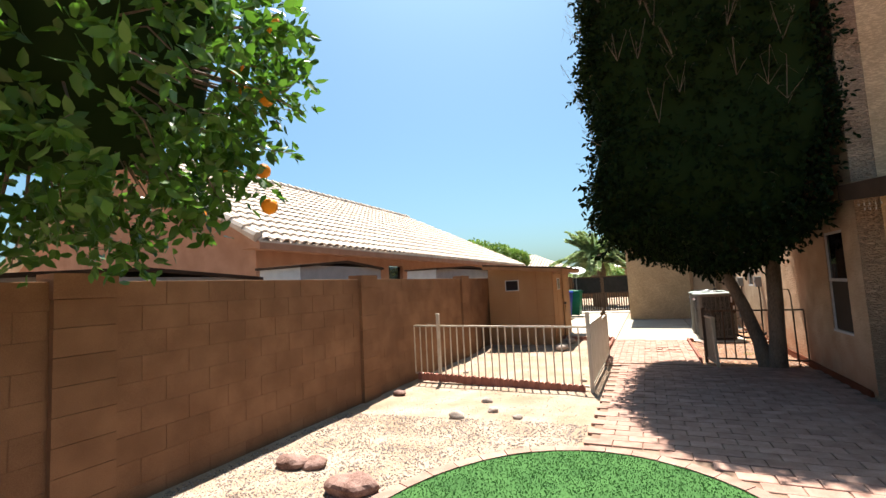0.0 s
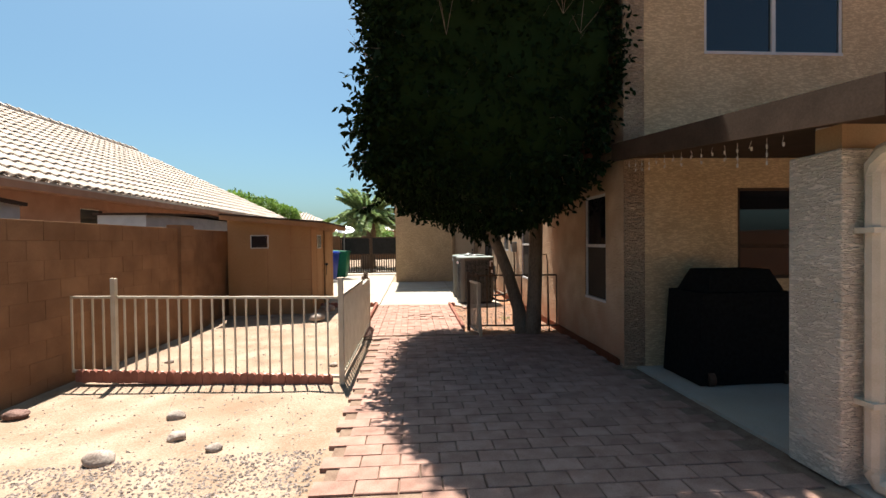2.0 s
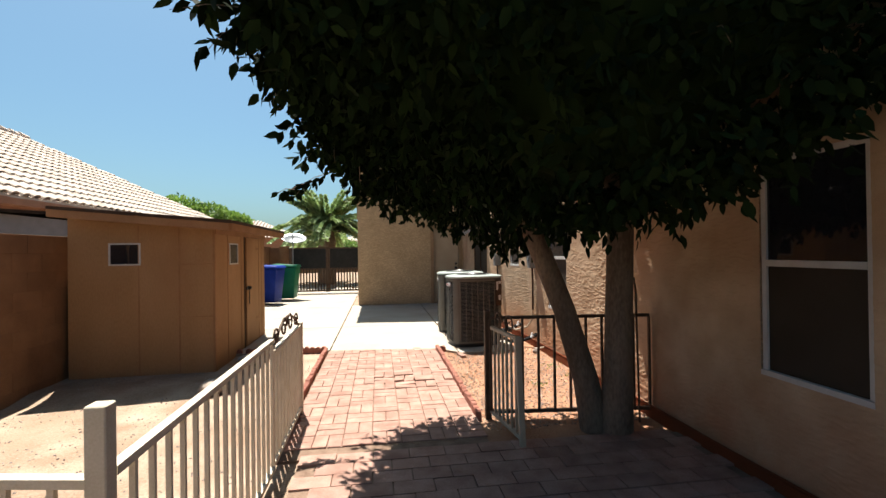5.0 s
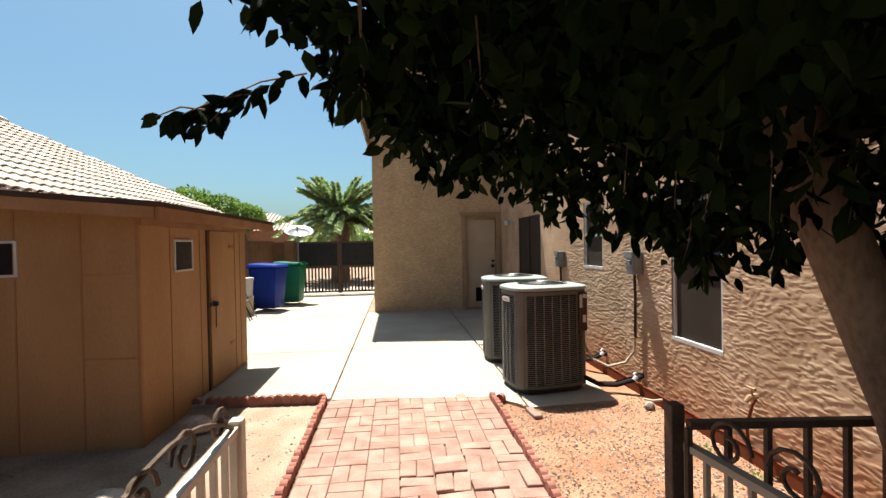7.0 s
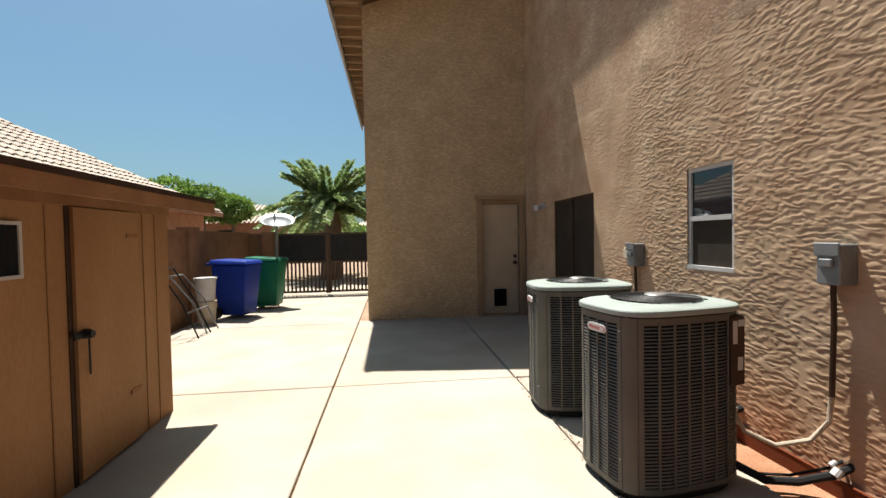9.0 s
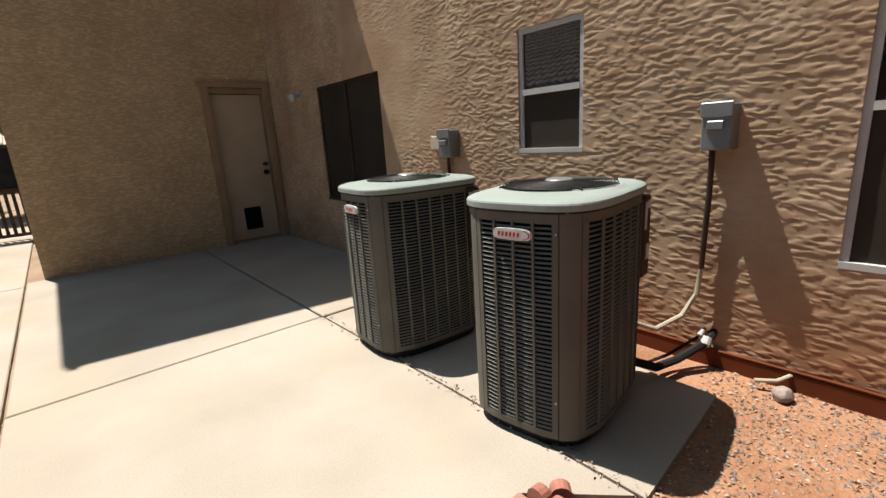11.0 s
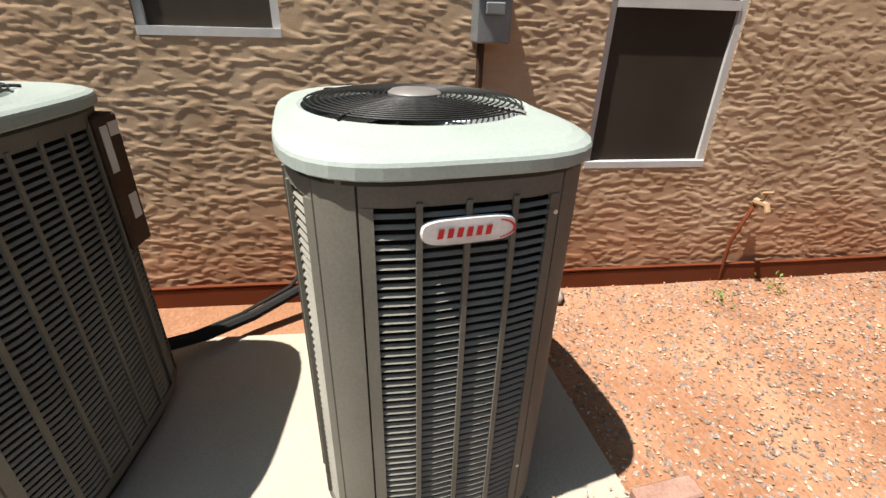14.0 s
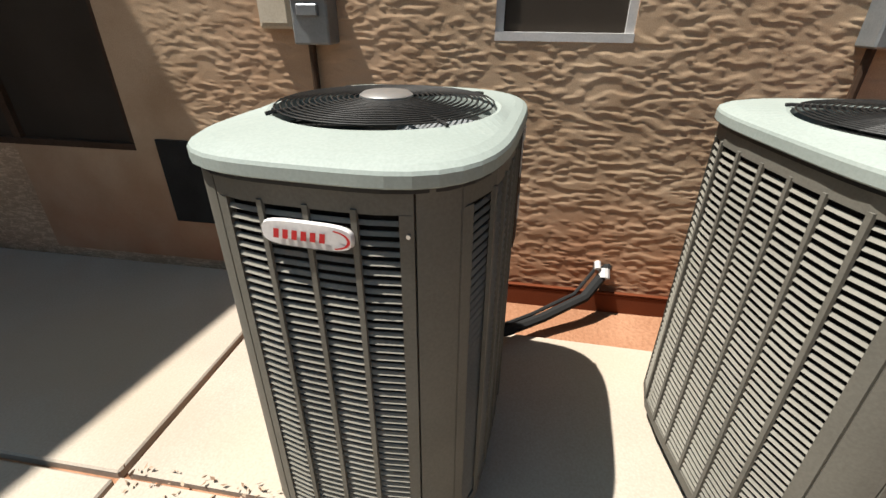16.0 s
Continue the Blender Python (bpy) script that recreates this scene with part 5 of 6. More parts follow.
# ---------- loose yard things ----------
def bin_(x, y, mat, colour, yaw):
    g = thing("wheelie_bin", colour + " plastic wheeled bin with a closed lid", "bin", "bins", at=(x, y, 0))
    g.rotation_euler = (0, 0, yaw)
    bm = bmesh.new()
    hexa(bm, [(-0.22, -0.24, 0.06), (0.22, -0.24, 0.06), (0.22, 0.24, 0.06), (-0.22, 0.24, 0.06)], [(-0.29, -0.33, 0.96), (0.29, -0.33, 0.96), (0.29, 0.33, 0.96), (-0.29, 0.33, 0.96)])
    bevel(bm, 0.03, 2)
    part("body", bm, mat, g, smooth=True)
    bm = bmesh.new()
    hexa(bm, [(-0.31, -0.36, 0.965), (0.31, -0.36, 0.965), (0.31, 0.36, 0.965), (-0.31, 0.36, 0.965)], [(-0.27, -0.32, 1.03), (0.27, -0.32, 1.03), (0.27, 0.34, 1.06), (-0.27, 0.34, 1.06)])
    bevel(bm, 0.015, 2)
    part("lid", bm, mat, g, smooth=True)
    for s in (-1, 1):
        bm = bmesh.new()
        tube(bm, [(s * 0.23, 0.27, 0.11), (s * 0.29, 0.27, 0.11)], 0.11, 16)
        part("wheel", bm, M_black, g)
    bm = bmesh.new()
    tube(bm, [(-0.25, 0.36, 0.97), (-0.25, 0.42, 0.98), (0.25, 0.42, 0.98), (0.25, 0.36, 0.97)], 0.016, 8)
    part("handle", bm, mat, g)


def far_yard():
    bin_(-1.78, 19.5, M_blue, "blue", 1.35), bin_(-1.52, 20.5, M_green, "green", 1.5)
    g = thing("bucket", "dirty white plastic bucket on a stack by the wall", "bucket", at=(-2.1, 18.9, 0))
    bm = bmesh.new()
    tube(bm, [(0, 0, 0), (0, 0, 0.38)], [0.14, 0.17], 20)
    part("tub", bm, M_conduit, g)
    bm = bmesh.new()
    tube(bm, [(0, 0, 0.382), (0, 0, 0.78)], [0.14, 0.17], 20), tube(bm, [(0, 0, 0.74), (0, 0, 0.76)], 0.18, 20)
    part("pail", bm, M_white, g)
    for i, (y, a) in enumerate(((17.6, 0.0), (17.9, 0.12))):
        g = thing("folded_chair", "folded metal chair frame leaning by the shed", "chair", "folded chairs", at=(-1.95, y, 0))
        bm = bmesh.new()
        for dy in (0, 0.42):
            tube(bm, [(0.25, dy, 0.02), (0.05, dy, 0.5), (-0.25, dy, 1.0 - a)], 0.012, 6)
        tube(bm, [(-0.25, 0, 1.0 - a), (-0.25, 0.42, 1.0 - a)], 0.012, 6), tube(bm, [(0.1, 0, 0.38), (0.1, 0.42, 0.38)], 0.012, 6)
        part("frame", bm, M_grey if i else M_black, g)
    g = thing("satellite_dish", "grey satellite dish on a short pole", "satellite dish", at=(-1.42, 20.9, 0))
    bm = bmesh.new()
    tube(bm, [(0, 0, 0), (0, 0, 1.45)], 0.025, 8)
    part("pole", bm, M_grey, g)
    bm = bmesh.new()
    c, ax = Vector((0.05, -0.05, 1.72)), Vector((0.1, -0.45, 0.85)).normalized()
    u = ax.cross(Vector((1, 0, 0))).normalized()
    v = ax.cross(u)
    rings = []
    for r in (0.02, 0.15, 0.27, 0.36):
        rings.append([bm.verts.new(c + (u * math.cos(t) * 0.85 + v * math.sin(t)) * r + ax * (r * r * 0.9)) for t in [2 * math.pi * k / 24 for k in range(24)]])
    for p, q in zip(rings, rings[1:]):
        for k in range(24):
            bm.faces.new((p[k], p[(k + 1) % 24], q[(k + 1) % 24], q[k]))
    bm.faces.new(rings[0])
    ob = part("reflector", bm, M_grey, g, smooth=True)
    md = ob.modifiers.new("thick", "SOLIDIFY")
    md.thickness = 0.01
    bm = bmesh.new()
    tube(bm, [(0, 0, 1.4), (0.02, 0.02, 1.70)], 0.02, 8), tube(bm, [(0.02, -0.1, 1.55), (0.08, -0.42, 1.85)], 0.012, 6), tube(bm, [(0.08, -0.42, 1.83), (0.07, -0.36, 1.92)], 0.03, 8)
    part("feed_arm", bm, M_grey, g)
    # iron gate with a solid upper screen
    g = thing("drive_gate", "dark iron drive gate with slats and a screened upper half", "gate")
    bm = bmesh.new()
    for z in (0.06, 0.80, 1.50):
        box(bm, -1.82, 0.60, 22.45, 22.49, z, z + 0.05)
    for x in (-1.82, -0.62, -0.56, 0.56):
        box(bm, x, x + 0.05, 22.44, 22.50, 0.04, 1.55)
    part("frame", bm, M_iron, g)
    bm = bmesh.new()
    box(bm, -1.76, -0.63, 22.50, 22.512, 0.85, 1.50), box(bm, -0.50, 0.555, 22.50, 22.512, 0.85, 1.50)
    part("screen", bm, M_black, g, "black mesh screen")
    bm = bmesh.new()
    box(bm, -0.024, 0.024, 0, 0.012, 0.11, 0.80)
    me = to_mesh("slat", bm, M_iron)
    for i in range(25):
        x = -1.74 + i * 0.0955
        if -0.66 < x < -0.50:
            continue
        ob = new("slat", me)
        ob.parent, ob.location = g, (x, 22.46, 0)


# ---------- foliage ----------
LEAF_V = np.array([(0, 0, 0), (-0.24, 0.30, 0.03), (0.24, 0.30, 0.03), (-0.20, 0.66, 0.0), (0.20, 0.66, 0.0), (0, 1.0, -0.10), (0, 0.30, -0.03), (0, 0.66, -0.06)])
LEAF_F = np.array([(0, 6, 1), (0, 2, 6), (1, 6, 7), (1, 7, 3), (6, 2, 4), (6, 4, 7), (3, 7, 5), (7, 4, 5)])


def leaf_mesh(name, centres, directions, sizes, mat, seed, simple=False):
    """Many leaves in one mesh, each at a centre, pointing along its direction."""
    rng = np.random.default_rng(seed)
    V = LEAF_V if not simple else np.array([(0, 0, 0), (-0.26, 0.5, 0.05), (0.26, 0.5, 0.05), (0, 1.0, -0.08)])
    F = LEAF_F if not simple else np.array([(0, 2, 1), (1, 2, 3)])
    n = len(centres)
    d = directions / np.linalg.norm(directions, axis=1, keepdims=True)
    r = rng.normal(size=(n, 3))
    u = np.cross(d, r)
    u /= np.linalg.norm(u, axis=1, keepdims=True)
    w = np.cross(u, d)
    s = sizes[:, None, None]
    P = centres[:, None, :] + s * (V[None, :, 0:1] * u[:, None, :] + V[None, :, 1:2] * d[:, None, :] + V[None, :, 2:3] * w[:, None, :])
    P = P.reshape(-1, 3)
    faces = (F[None] + (np.arange(n) * len(V))[:, None, None]).reshape(-1, 3)
    me = bpy.data.meshes.new(name)
    me.vertices.add(len(P))
    me.vertices.foreach_set("co", P.ravel())
    me.loops.add(faces.size)
    me.loops.foreach_set("vertex_index", faces.ravel().astype(np.int32))
    me.polygons.add(len(faces))
    me.polygons.foreach_set("loop_start", np.arange(0, faces.size, 3, dtype=np.int32))
    me.update(calc_edges=True)
    me.materials.append(mat)
    return me


def ficus():
    g = thing("ficus_tree", "dense dark ficus tree clipped square, on two pale trunks", "tree", at=(0, 0, 0))
    for pts, r in (([(2.79, 10.08, -0.05), (2.72, 10.10, 0.35), (2.57, 10.15, 0.9), (2.34, 10.19, 1.5), (2.10, 10.16, 2.1), (1.9, 9.9, 3.2)], [0.12, 0.095, 0.085, 0.08, 0.075, 0.05]),
                   ([(2.90, 10.0, -0.05), (2.93, 10.0, 0.4), (2.96, 10.02, 1.0), (2.97, 10.0, 1.6), (2.9, 10.0, 2.2), (2.7, 9.9, 3.4)], [0.13, 0.105, 0.10, 0.095, 0.08, 0.05])):
        bm = bmesh.new()
        tube(bm, pts, r, 14)
        part("trunk", bm, M_bark, g, smooth=True)
    rnd = random.Random(9)
    bm = bmesh.new()
    for i in range(26):
        a = Vector((2.3 + rnd.uniform(-0.2, 0.6), 9.9, rnd.uniform(1.7, 2.8)))
        b = Vector((rnd.uniform(0.5, 3.1), rnd.uniform(8.3, 11.0), rnd.uniform(2.0, 5.0)))
        tube(bm, [a, (a + b) / 2 + Vector((0, 0, 0.2)), b], [0.035, 0.02, 0.006], 6)
    part("limb", bm, M_bark, g, smooth=True)
    # inner mass: a near-black solid, the crown's inner shade put into its colour
    x0, x1, y0, y1, z0, z1 = 0.60, 3.32, 7.98, 11.15, 1.92, 6.4
    lump = lambda p: 0.16 * noise.noise(Vector(p) * 1.3) + 0.07 * noise.noise(Vector(p) * 3.7)

    def skin(u, v, side):
        """A point of the crown's surface and its outward normal."""
        if side == 0:
            p, n = Vector((x0, y0 + (y1 - y0) * u, z0 + (z1 - z0) * v)), Vector((-1, 0, 0))
        elif side == 1:
            p, n = Vector((x1, y0 + (y1 - y0) * u, z0 + (z1 - z0) * v)), Vector((1, 0, 0))
        elif side == 2:
            p, n = Vector((x0 + (x1 - x0) * u, y0, z0 + (z1 - z0) * v)), Vector((0, -1, 0))
        elif side == 3:
            p, n = Vector((x0 + (x1 - x0) * u, y1, z0 + (z1 - z0) * v)), Vector((0, 1, 0))
        elif side == 4:
            p, n = Vector((x0 + (x1 - x0) * u, y0 + (y1 - y0) * v, z0)), Vector((0, 0, -1))
        else:
            p, n = Vector((x0 + (x1 - x0) * u, y0 + (y1 - y0) * v, z1)), Vector((0, 0, 1))
        # rounded corners, an underside that dips towards the trunks, a waist on the path side
        c = Vector(((x0 + x1) / 2, (y0 + y1) / 2, (z0 + z1) / 2))
        h = Vector(((x1 - x0) / 2, (y1 - y0) / 2, (z1 - z0) / 2))
        q = Vector(((p.x - c.x) / h.x, (p.y - c.y) / h.y, (p.z - c.z) / h.z))
        m = (abs(q.x) ** 8 + abs(q.y) ** 8 + abs(q.z) ** 8) ** 0.125
        p = c + Vector((q.x / m * h.x, q.y / m * h.y, q.z / m * h.z))
        low = max(0.0, 1 - (p.z - z0) / 0.9)
        p.z -= low * 0.42 * math.exp(-((p.x - 2.3) ** 2) / 0.5)
        p.z -= low * 0.10 * max(0.0, 1.0 - p.x)
        far = min(1.0, max(0.0, (p.y - 9.9) / 0.8)) * min(1.0, max(0.0, (p.x - 0.62) / 0.3))
        p.z -= low * 0.13 * far
        if p.z < 3.5:
            p.x += 0.10 * min(1.0, max(0.0, (p.y - 9.2) / 0.5)) * min(1.0, max(0.0, (1.4 - p.x) / 0.4))
            p.x += 0.20 * min(1.0, max(0.0, (p.y - 10.4) / 0.5)) * min(1.0, max(0.0, (1.6 - p.x) / 0.6))
        if p.x < 1.0:
            p.x += 0.15 * math.exp(-((p.z - 3.2) ** 2) / 0.3)
        if p.z > 2.6 and p.y < 8.15 and p.x > 2.9:
            p.x += 0.20 * min(1.0, (p.z - 2.6) / 0.5)
            p.y -= 0.06
        p += n * lump(p)
        return p, n
    bm = bmesh.new()
    for side in range(6):
        N = 16
        grid = [[None] * (N + 1) for _ in range(N + 1)]
        for i in range(N + 1):
            for j in range(N + 1):
                p, n = skin(i / N, j / N, side)
                c = Vector((1.8, 9.6, 4.0))
                q = c + (p - c) * 0.93 + Vector((0, 0, 0.10 if p.z < 2.3 else 0))
                grid[i][j] = bm.verts.new((min(q.x, 3.0 if q.z < 2.9 else 3.2), q.y, q.z))
        for i in range(N):
            for j in range(N):
                bm.faces.new((grid[i][j], grid[i + 1][j], grid[i + 1][j + 1], grid[i][j + 1]))
    bmesh.ops.remove_doubles(bm, verts=bm.verts, dist=0.02)
    part("shade_core", bm, M_shaded_leaf, g, smooth=True)
    rng = np.random.default_rng(5)
    C, D, S = [], [], []
    counts = (13000, 2600, 13000, 8000, 9000, 2500)
    for side, cnt in enumerate(counts):
        for k in range(cnt // 5):
            p, n = skin(rng.random(), rng.random(), side)
            q = p - n * 0.14
            t = n * 0.45 + Vector(rng.normal(size=3) * 0.5) + Vector((0, 0, -0.25 if p.z < 3.2 else 0.1))
            t.normalize()
            L = rng.uniform(0.10, 0.26)
            for m in range(5):
                f = (m + 0.6) / 5
                C.append(q + t * L * f)
                d = t * 0.6 + Vector(rng.normal(size=3) * 0.6) + Vector((0, 0, -0.35))
                D.append(d)
                S.append(rng.uniform(0.055, 0.085))
    # loose sprigs at the edges: path side, far side and house corner
    sprigs = bmesh.new()
    for k in range(380):
        u, v = rng.random(), rng.random()
        side = (0, 3, 3, 4, 0, 2, 1)[k % 7]
        if side == 4:
            v = 0.55 + 0.45 * v
        elif side in (0, 3):
            v = v * 0.35 if k % 2 else v
        p, n = skin(u, v, side)
        t = n * 0.7 + Vector(rng.normal(size=3) * 0.35) + Vector((0, 0, -0.55 if p.z < 2.6 else 0.0))
        t.normalize()
        L = rng.uniform(0.10, 0.26) * (0.6 if side == 4 else 1)
        tube(sprigs, [p - n * 0.1, p + t * L * 0.5, p + t * L + Vector((0, 0, -0.03))], [0.003, 0.002, 0.001], 3)
        for m in range(9):
            f = (m + 0.5) / 9
            C.append(p + t * L * f)
            D.append(t * 0.5 + Vector(rng.normal(size=3) * 0.55) + Vector((0, 0, -0.5)))
            S.append(rng.uniform(0.06, 0.095))
    # one low branch reaches over the path's edge
    for a, b in (((0.80, 10.60, 2.02), (0.52, 10.50, 1.88)), ((0.66, 10.56, 1.94), (0.42, 10.46, 1.82)), ((0.60, 10.58, 1.93), (0.50, 10.46, 1.78)), ((0.50, 10.50, 1.86), (0.38, 10.44, 1.82))):
        a, b = Vector(a), Vector(b)
        tube(sprigs, [a, (a + b) / 2 + Vector((0, 0, 0.02)), b], [0.004, 0.003, 0.0015], 4)
        for m in range(11):
            C.append(a.lerp(b, (m + 0.5) / 11))
            D.append((b - a).normalized() * 0.6 + Vector(rng.normal(size=3) * 0.5) + Vector((0, 0, -0.7)))
            S.append(rng.uniform(0.065, 0.095))
    tagged(part("twig", sprigs, M_bark, g), kind="stuff")
    # bare twigs hanging on the crown's face
    bm = bmesh.new()
    rnd = random.Random(12)
    for k in range(26):
        side = 2 if k % 3 else 0
        p, n = skin(rnd.uniform(0.1, 0.9), rnd.uniform(0.3, 0.8), side)
        for j in range(4):
            a = p + n * 0.05
            b = a + n * rnd.uniform(0.05, 0.16) + Vector((rnd.uniform(-0.15, 0.15), rnd.uniform(-0.05, 0.05), rnd.uniform(0.1, 0.45)))
            c = b + Vector((rnd.uniform(-0.12, 0.12), rnd.uniform(-0.04, 0.04), rnd.uniform(-0.25, 0.15)))
            tube(bm, [a, b, c], [0.0025, 0.0018, 0.001], 4)
    tagged(part("bare_twig", bm, M_bark, g, "pale bare twigs on the crown"), kind="stuff")
    me = leaf_mesh("crown", np.array([tuple(c) for c in C]), np.array([tuple(d) for d in D]), np.array(S), M_shaded_leaf, 3)
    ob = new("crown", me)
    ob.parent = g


def orange_tree():
    g = thing("orange_tree", "leafy orange tree with ripe fruit, overhanging the gravel", "tree")
    bm = bmesh.new()
    tube(bm, [(-1.95, 2.3, -0.1), (-1.9, 2.35, 0.8), (-1.75, 2.5, 1.6), (-1.6, 2.7, 2.4)], [0.10, 0.08, 0.07, 0.04], 10)
    part("trunk", bm, M_bark, g, smooth=True)
    c, r = Vector((-1.45, 3.0, 2.80)), Vector((1.20, 1.15, 1.10))
    rng = np.random.default_rng(21)
    C, D, S = [], [], []
    limbs = bmesh.new()
    for k in range(900):
        n = Vector(rng.normal(size=3)).normalized()
        f = rng.uniform(0.72, 1.0) * (1 + 0.13 * noise.noise(n * 2.6))
        p = c + Vector((n.x * r.x, n.y * r.y, n.z * r.z)) * f
        t = (n + Vector(rng.normal(size=3) * 0.5) + Vector((0, 0, -0.3))).normalized()
        L = rng.uniform(0.12, 0.28)
        if k < 200:
            tube(limbs, [p - n * 0.35, p, p + t * L], [0.008, 0.004, 0.002], 4)
        for m in range(13):
            q = p + t * L * (m / 13) + Vector(rng.normal(size=3) * 0.02)
            C.append(q)
            D.append(t * 0.5 + Vector(rng.normal(size=3) * 0.7))
            S.append(rng.uniform(0.06, 0.10))
    part("limb", limbs, M_bark, g)
    # near-black ball inside the crown paints the shade between the leaves
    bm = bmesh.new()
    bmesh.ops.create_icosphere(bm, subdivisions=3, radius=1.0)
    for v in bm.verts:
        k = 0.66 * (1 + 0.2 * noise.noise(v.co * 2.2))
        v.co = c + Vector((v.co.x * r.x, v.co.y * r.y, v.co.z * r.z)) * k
    part("shade_core", bm, M_shaded_leaf, g, smooth=True)
    ob = new("crown", leaf_mesh("crown", np.array([tuple(q) for q in C]), np.array([tuple(q) for q in D]), np.array(S), M_orange_leaf, 4))
    ob.parent = g
    bm = bmesh.new()
    bmesh.ops.create_icosphere(bm, subdivisions=3, radius=0.046)
    me = to_mesh("fruit", bm, M_orange, True)
    for p in ((-0.67, 3.72, 1.92), (-0.62, 3.45, 2.62), (-0.58, 3.62, 2.50), (-0.72, 3.60, 2.55), (-0.46, 3.55, 2.85), (-1.55, 3.95, 2.0), (-1.35, 3.98, 2.3), (-0.9, 3.9, 2.2), (-1.9, 3.95, 2.2)):
        ob = new("fruit", me)
        ob.parent, ob.location = g, p


def palm():
    g = thing("palm", "date palm with long arching green fronds behind the gate", "palm tree", at=(-1.15, 27.5, 0))
    bm = bmesh.new()
    tube(bm, [(0, 0, -0.1), (0, 0, 0.8), (0, 0, 1.9), (0, 0, 2.4)], [0.40, 0.36, 0.40, 0.30], 14)
    part("trunk", bm, M_bark, g)
    rng = np.random.default_rng(31)
    C, D, S = [], [], []
    for k in range(84):
        az, up = rng.uniform(0, 2 * math.pi), rng.uniform(0.05, 1.25)
        L = rng.uniform(2.3, 3.1)
        bm = bmesh.new() if k == 0 else bm
        pts = []
        for i in range(9):
            s = i / 8
            h = L * (s * math.sin(up) - 0.55 * s * s * (1.0 if up < 0.9 else 0.6))
            rr = L * s * math.cos(up * 0.85)
            pts.append(Vector((rr * math.cos(az), rr * math.sin(az), 2.35 + h)))
        tube(bm, pts, [0.022 - 0.002 * i for i in range(9)], 4)
        for i in range(1, 9):
            for j in range(7):
                s = (i - 1 + j / 7) / 8
                a = pts[i - 1].lerp(pts[i], j / 7)
                t = (pts[i] - pts[i - 1]).normalized()
                side = t.cross(Vector((0, 0, 1))).normalized()
                for sg in (-1, 1):
                    C.append(a)
                    D.append(side * sg + t * 0.9 + Vector((0, 0, 0.25 - 0.4 * rng.random())))
                    S.append(rng.uniform(0.28, 0.42) * (1 - 0.4 * s))
    part("frond_stem", bm, M_palm, g)
    me = leaf_mesh("frond", np.array([tuple(q) for q in C]), np.array([tuple(q) for q in D]), np.array(S), M_palm, 6, True)
    # narrow leaflets
    ob = new("frond", me)
    ob.parent = g


def far_trees():
    for x, y, z, r in ((-15.2, 46, 4.6, 1.9), (-13.2, 47, 4.3, 1.6), (-11.4, 48, 3.9, 1.3), (2.5, 60, 1.6, 1.8), (-3.5, 62, 1.7, 1.8)):
        g = thing("broadleaf_tree", "distant round green tree above the roofs", "tree", "far trees", at=(x, y, 0))
        bm = bmesh.new()
        tube(bm, [(0, 0, -0.2), (0.1, 0, z * 0.5), (0, 0, z)], [0.2, 0.15, 0.08], 8)
        part("trunk", bm, M_bark, g)
        rng = np.random.default_rng(int(x * 10 + 400))
        n = 2600
        d = rng.normal(size=(n, 3))
        d /= np.linalg.norm(d, axis=1, keepdims=True)
        f = 0.75 + 0.3 * rng.random(n)
        lump = np.array([1 + 0.3 * noise.noise(Vector(q) * 2.1 + Vector((x, 0, 0))) for q in d])
        C = d * (f * lump)[:, None] * np.array((r * 1.15, r, r * 0.75)) + np.array((0, 0, z))
        ob = new("crown", leaf_mesh("crown", C, d + rng.normal(size=(n, 3)) * 0.6, rng.uniform(0.25, 0.4, n), M_far_leaf, 7, True))
        ob.parent = g


def far_houses():
    for x0, x1, y0, y1, ze, zr, lab in ((-24, -13.5, 60, 70, 4.9, 6.4, "distant two-storey pink stucco house with tile roof"), (-19, -6.5, 50, 58, 2.9, 4.6, "distant low stucco house with pale tile roof"), (-4, 6, 66, 74, 2.9, 4.3, "distant low stucco house with pale tile roof")):
        g = thing("far_house", lab, "house", "far houses")
        bm = bmesh.new()
        box(bm, x0 + 0.4, x1 - 0.4, y0 + 0.4, y1 - 0.4, -0.2, ze)
        part("wall", bm, M_pink, g)
        bm = bmesh.new()
        m = (y1 - y0) / 2
        lo = [(x0, y0, ze), (x1, y0, ze), (x1, y1, ze), (x0, y1, ze)]
        hexa(bm, lo, [(x0 + m, y0 + m - 0.05, zr), (x1 - m, y0 + m - 0.05, zr), (x1 - m, y0 + m + 0.05, zr), (x0 + m, y0 + m + 0.05, zr)])
        roof = part("roof", bm, M_tile, g)
        bm = bmesh.new()
        rows = 12
        for i in range(int((x1 - x0) / 0.35)):
            x = x0 + 0.2 + i * 0.35
            t = min(1.0, (x - x0) / m, (x1 - x) / m)
            tube(bm, [(x, y0 - 0.03, ze + 0.05), (x, y0 + (m - 0.1) * t, ze + 0.05 + (zr - ze) * t)], 0.09, 5)
        part("tile_rows", bm, M_tile, roof)
        bm = bmesh.new()
        box(bm, (x0 + x1) / 2 - 0.6, (x0 + x1) / 2 + 0.6, y0 + 0.36, y0 + 0.398, ze - 1.5, ze - 0.6)
        part("window", bm, M_glass, g)
    g = thing("boundary_wall", "distant brown block wall beyond the gate", "wall", kind="structure")
    bm = bmesh.new()
    box(bm, -30, 30, 40, 40.2, -0.2, 1.3)
    part("blocks", bm, M_block, g)


# ---------- lawn, pavers, loose stuff ----------
TURF = (0.82, 3.95, 1.36, 1.84)     # centre and half widths of the round lawn


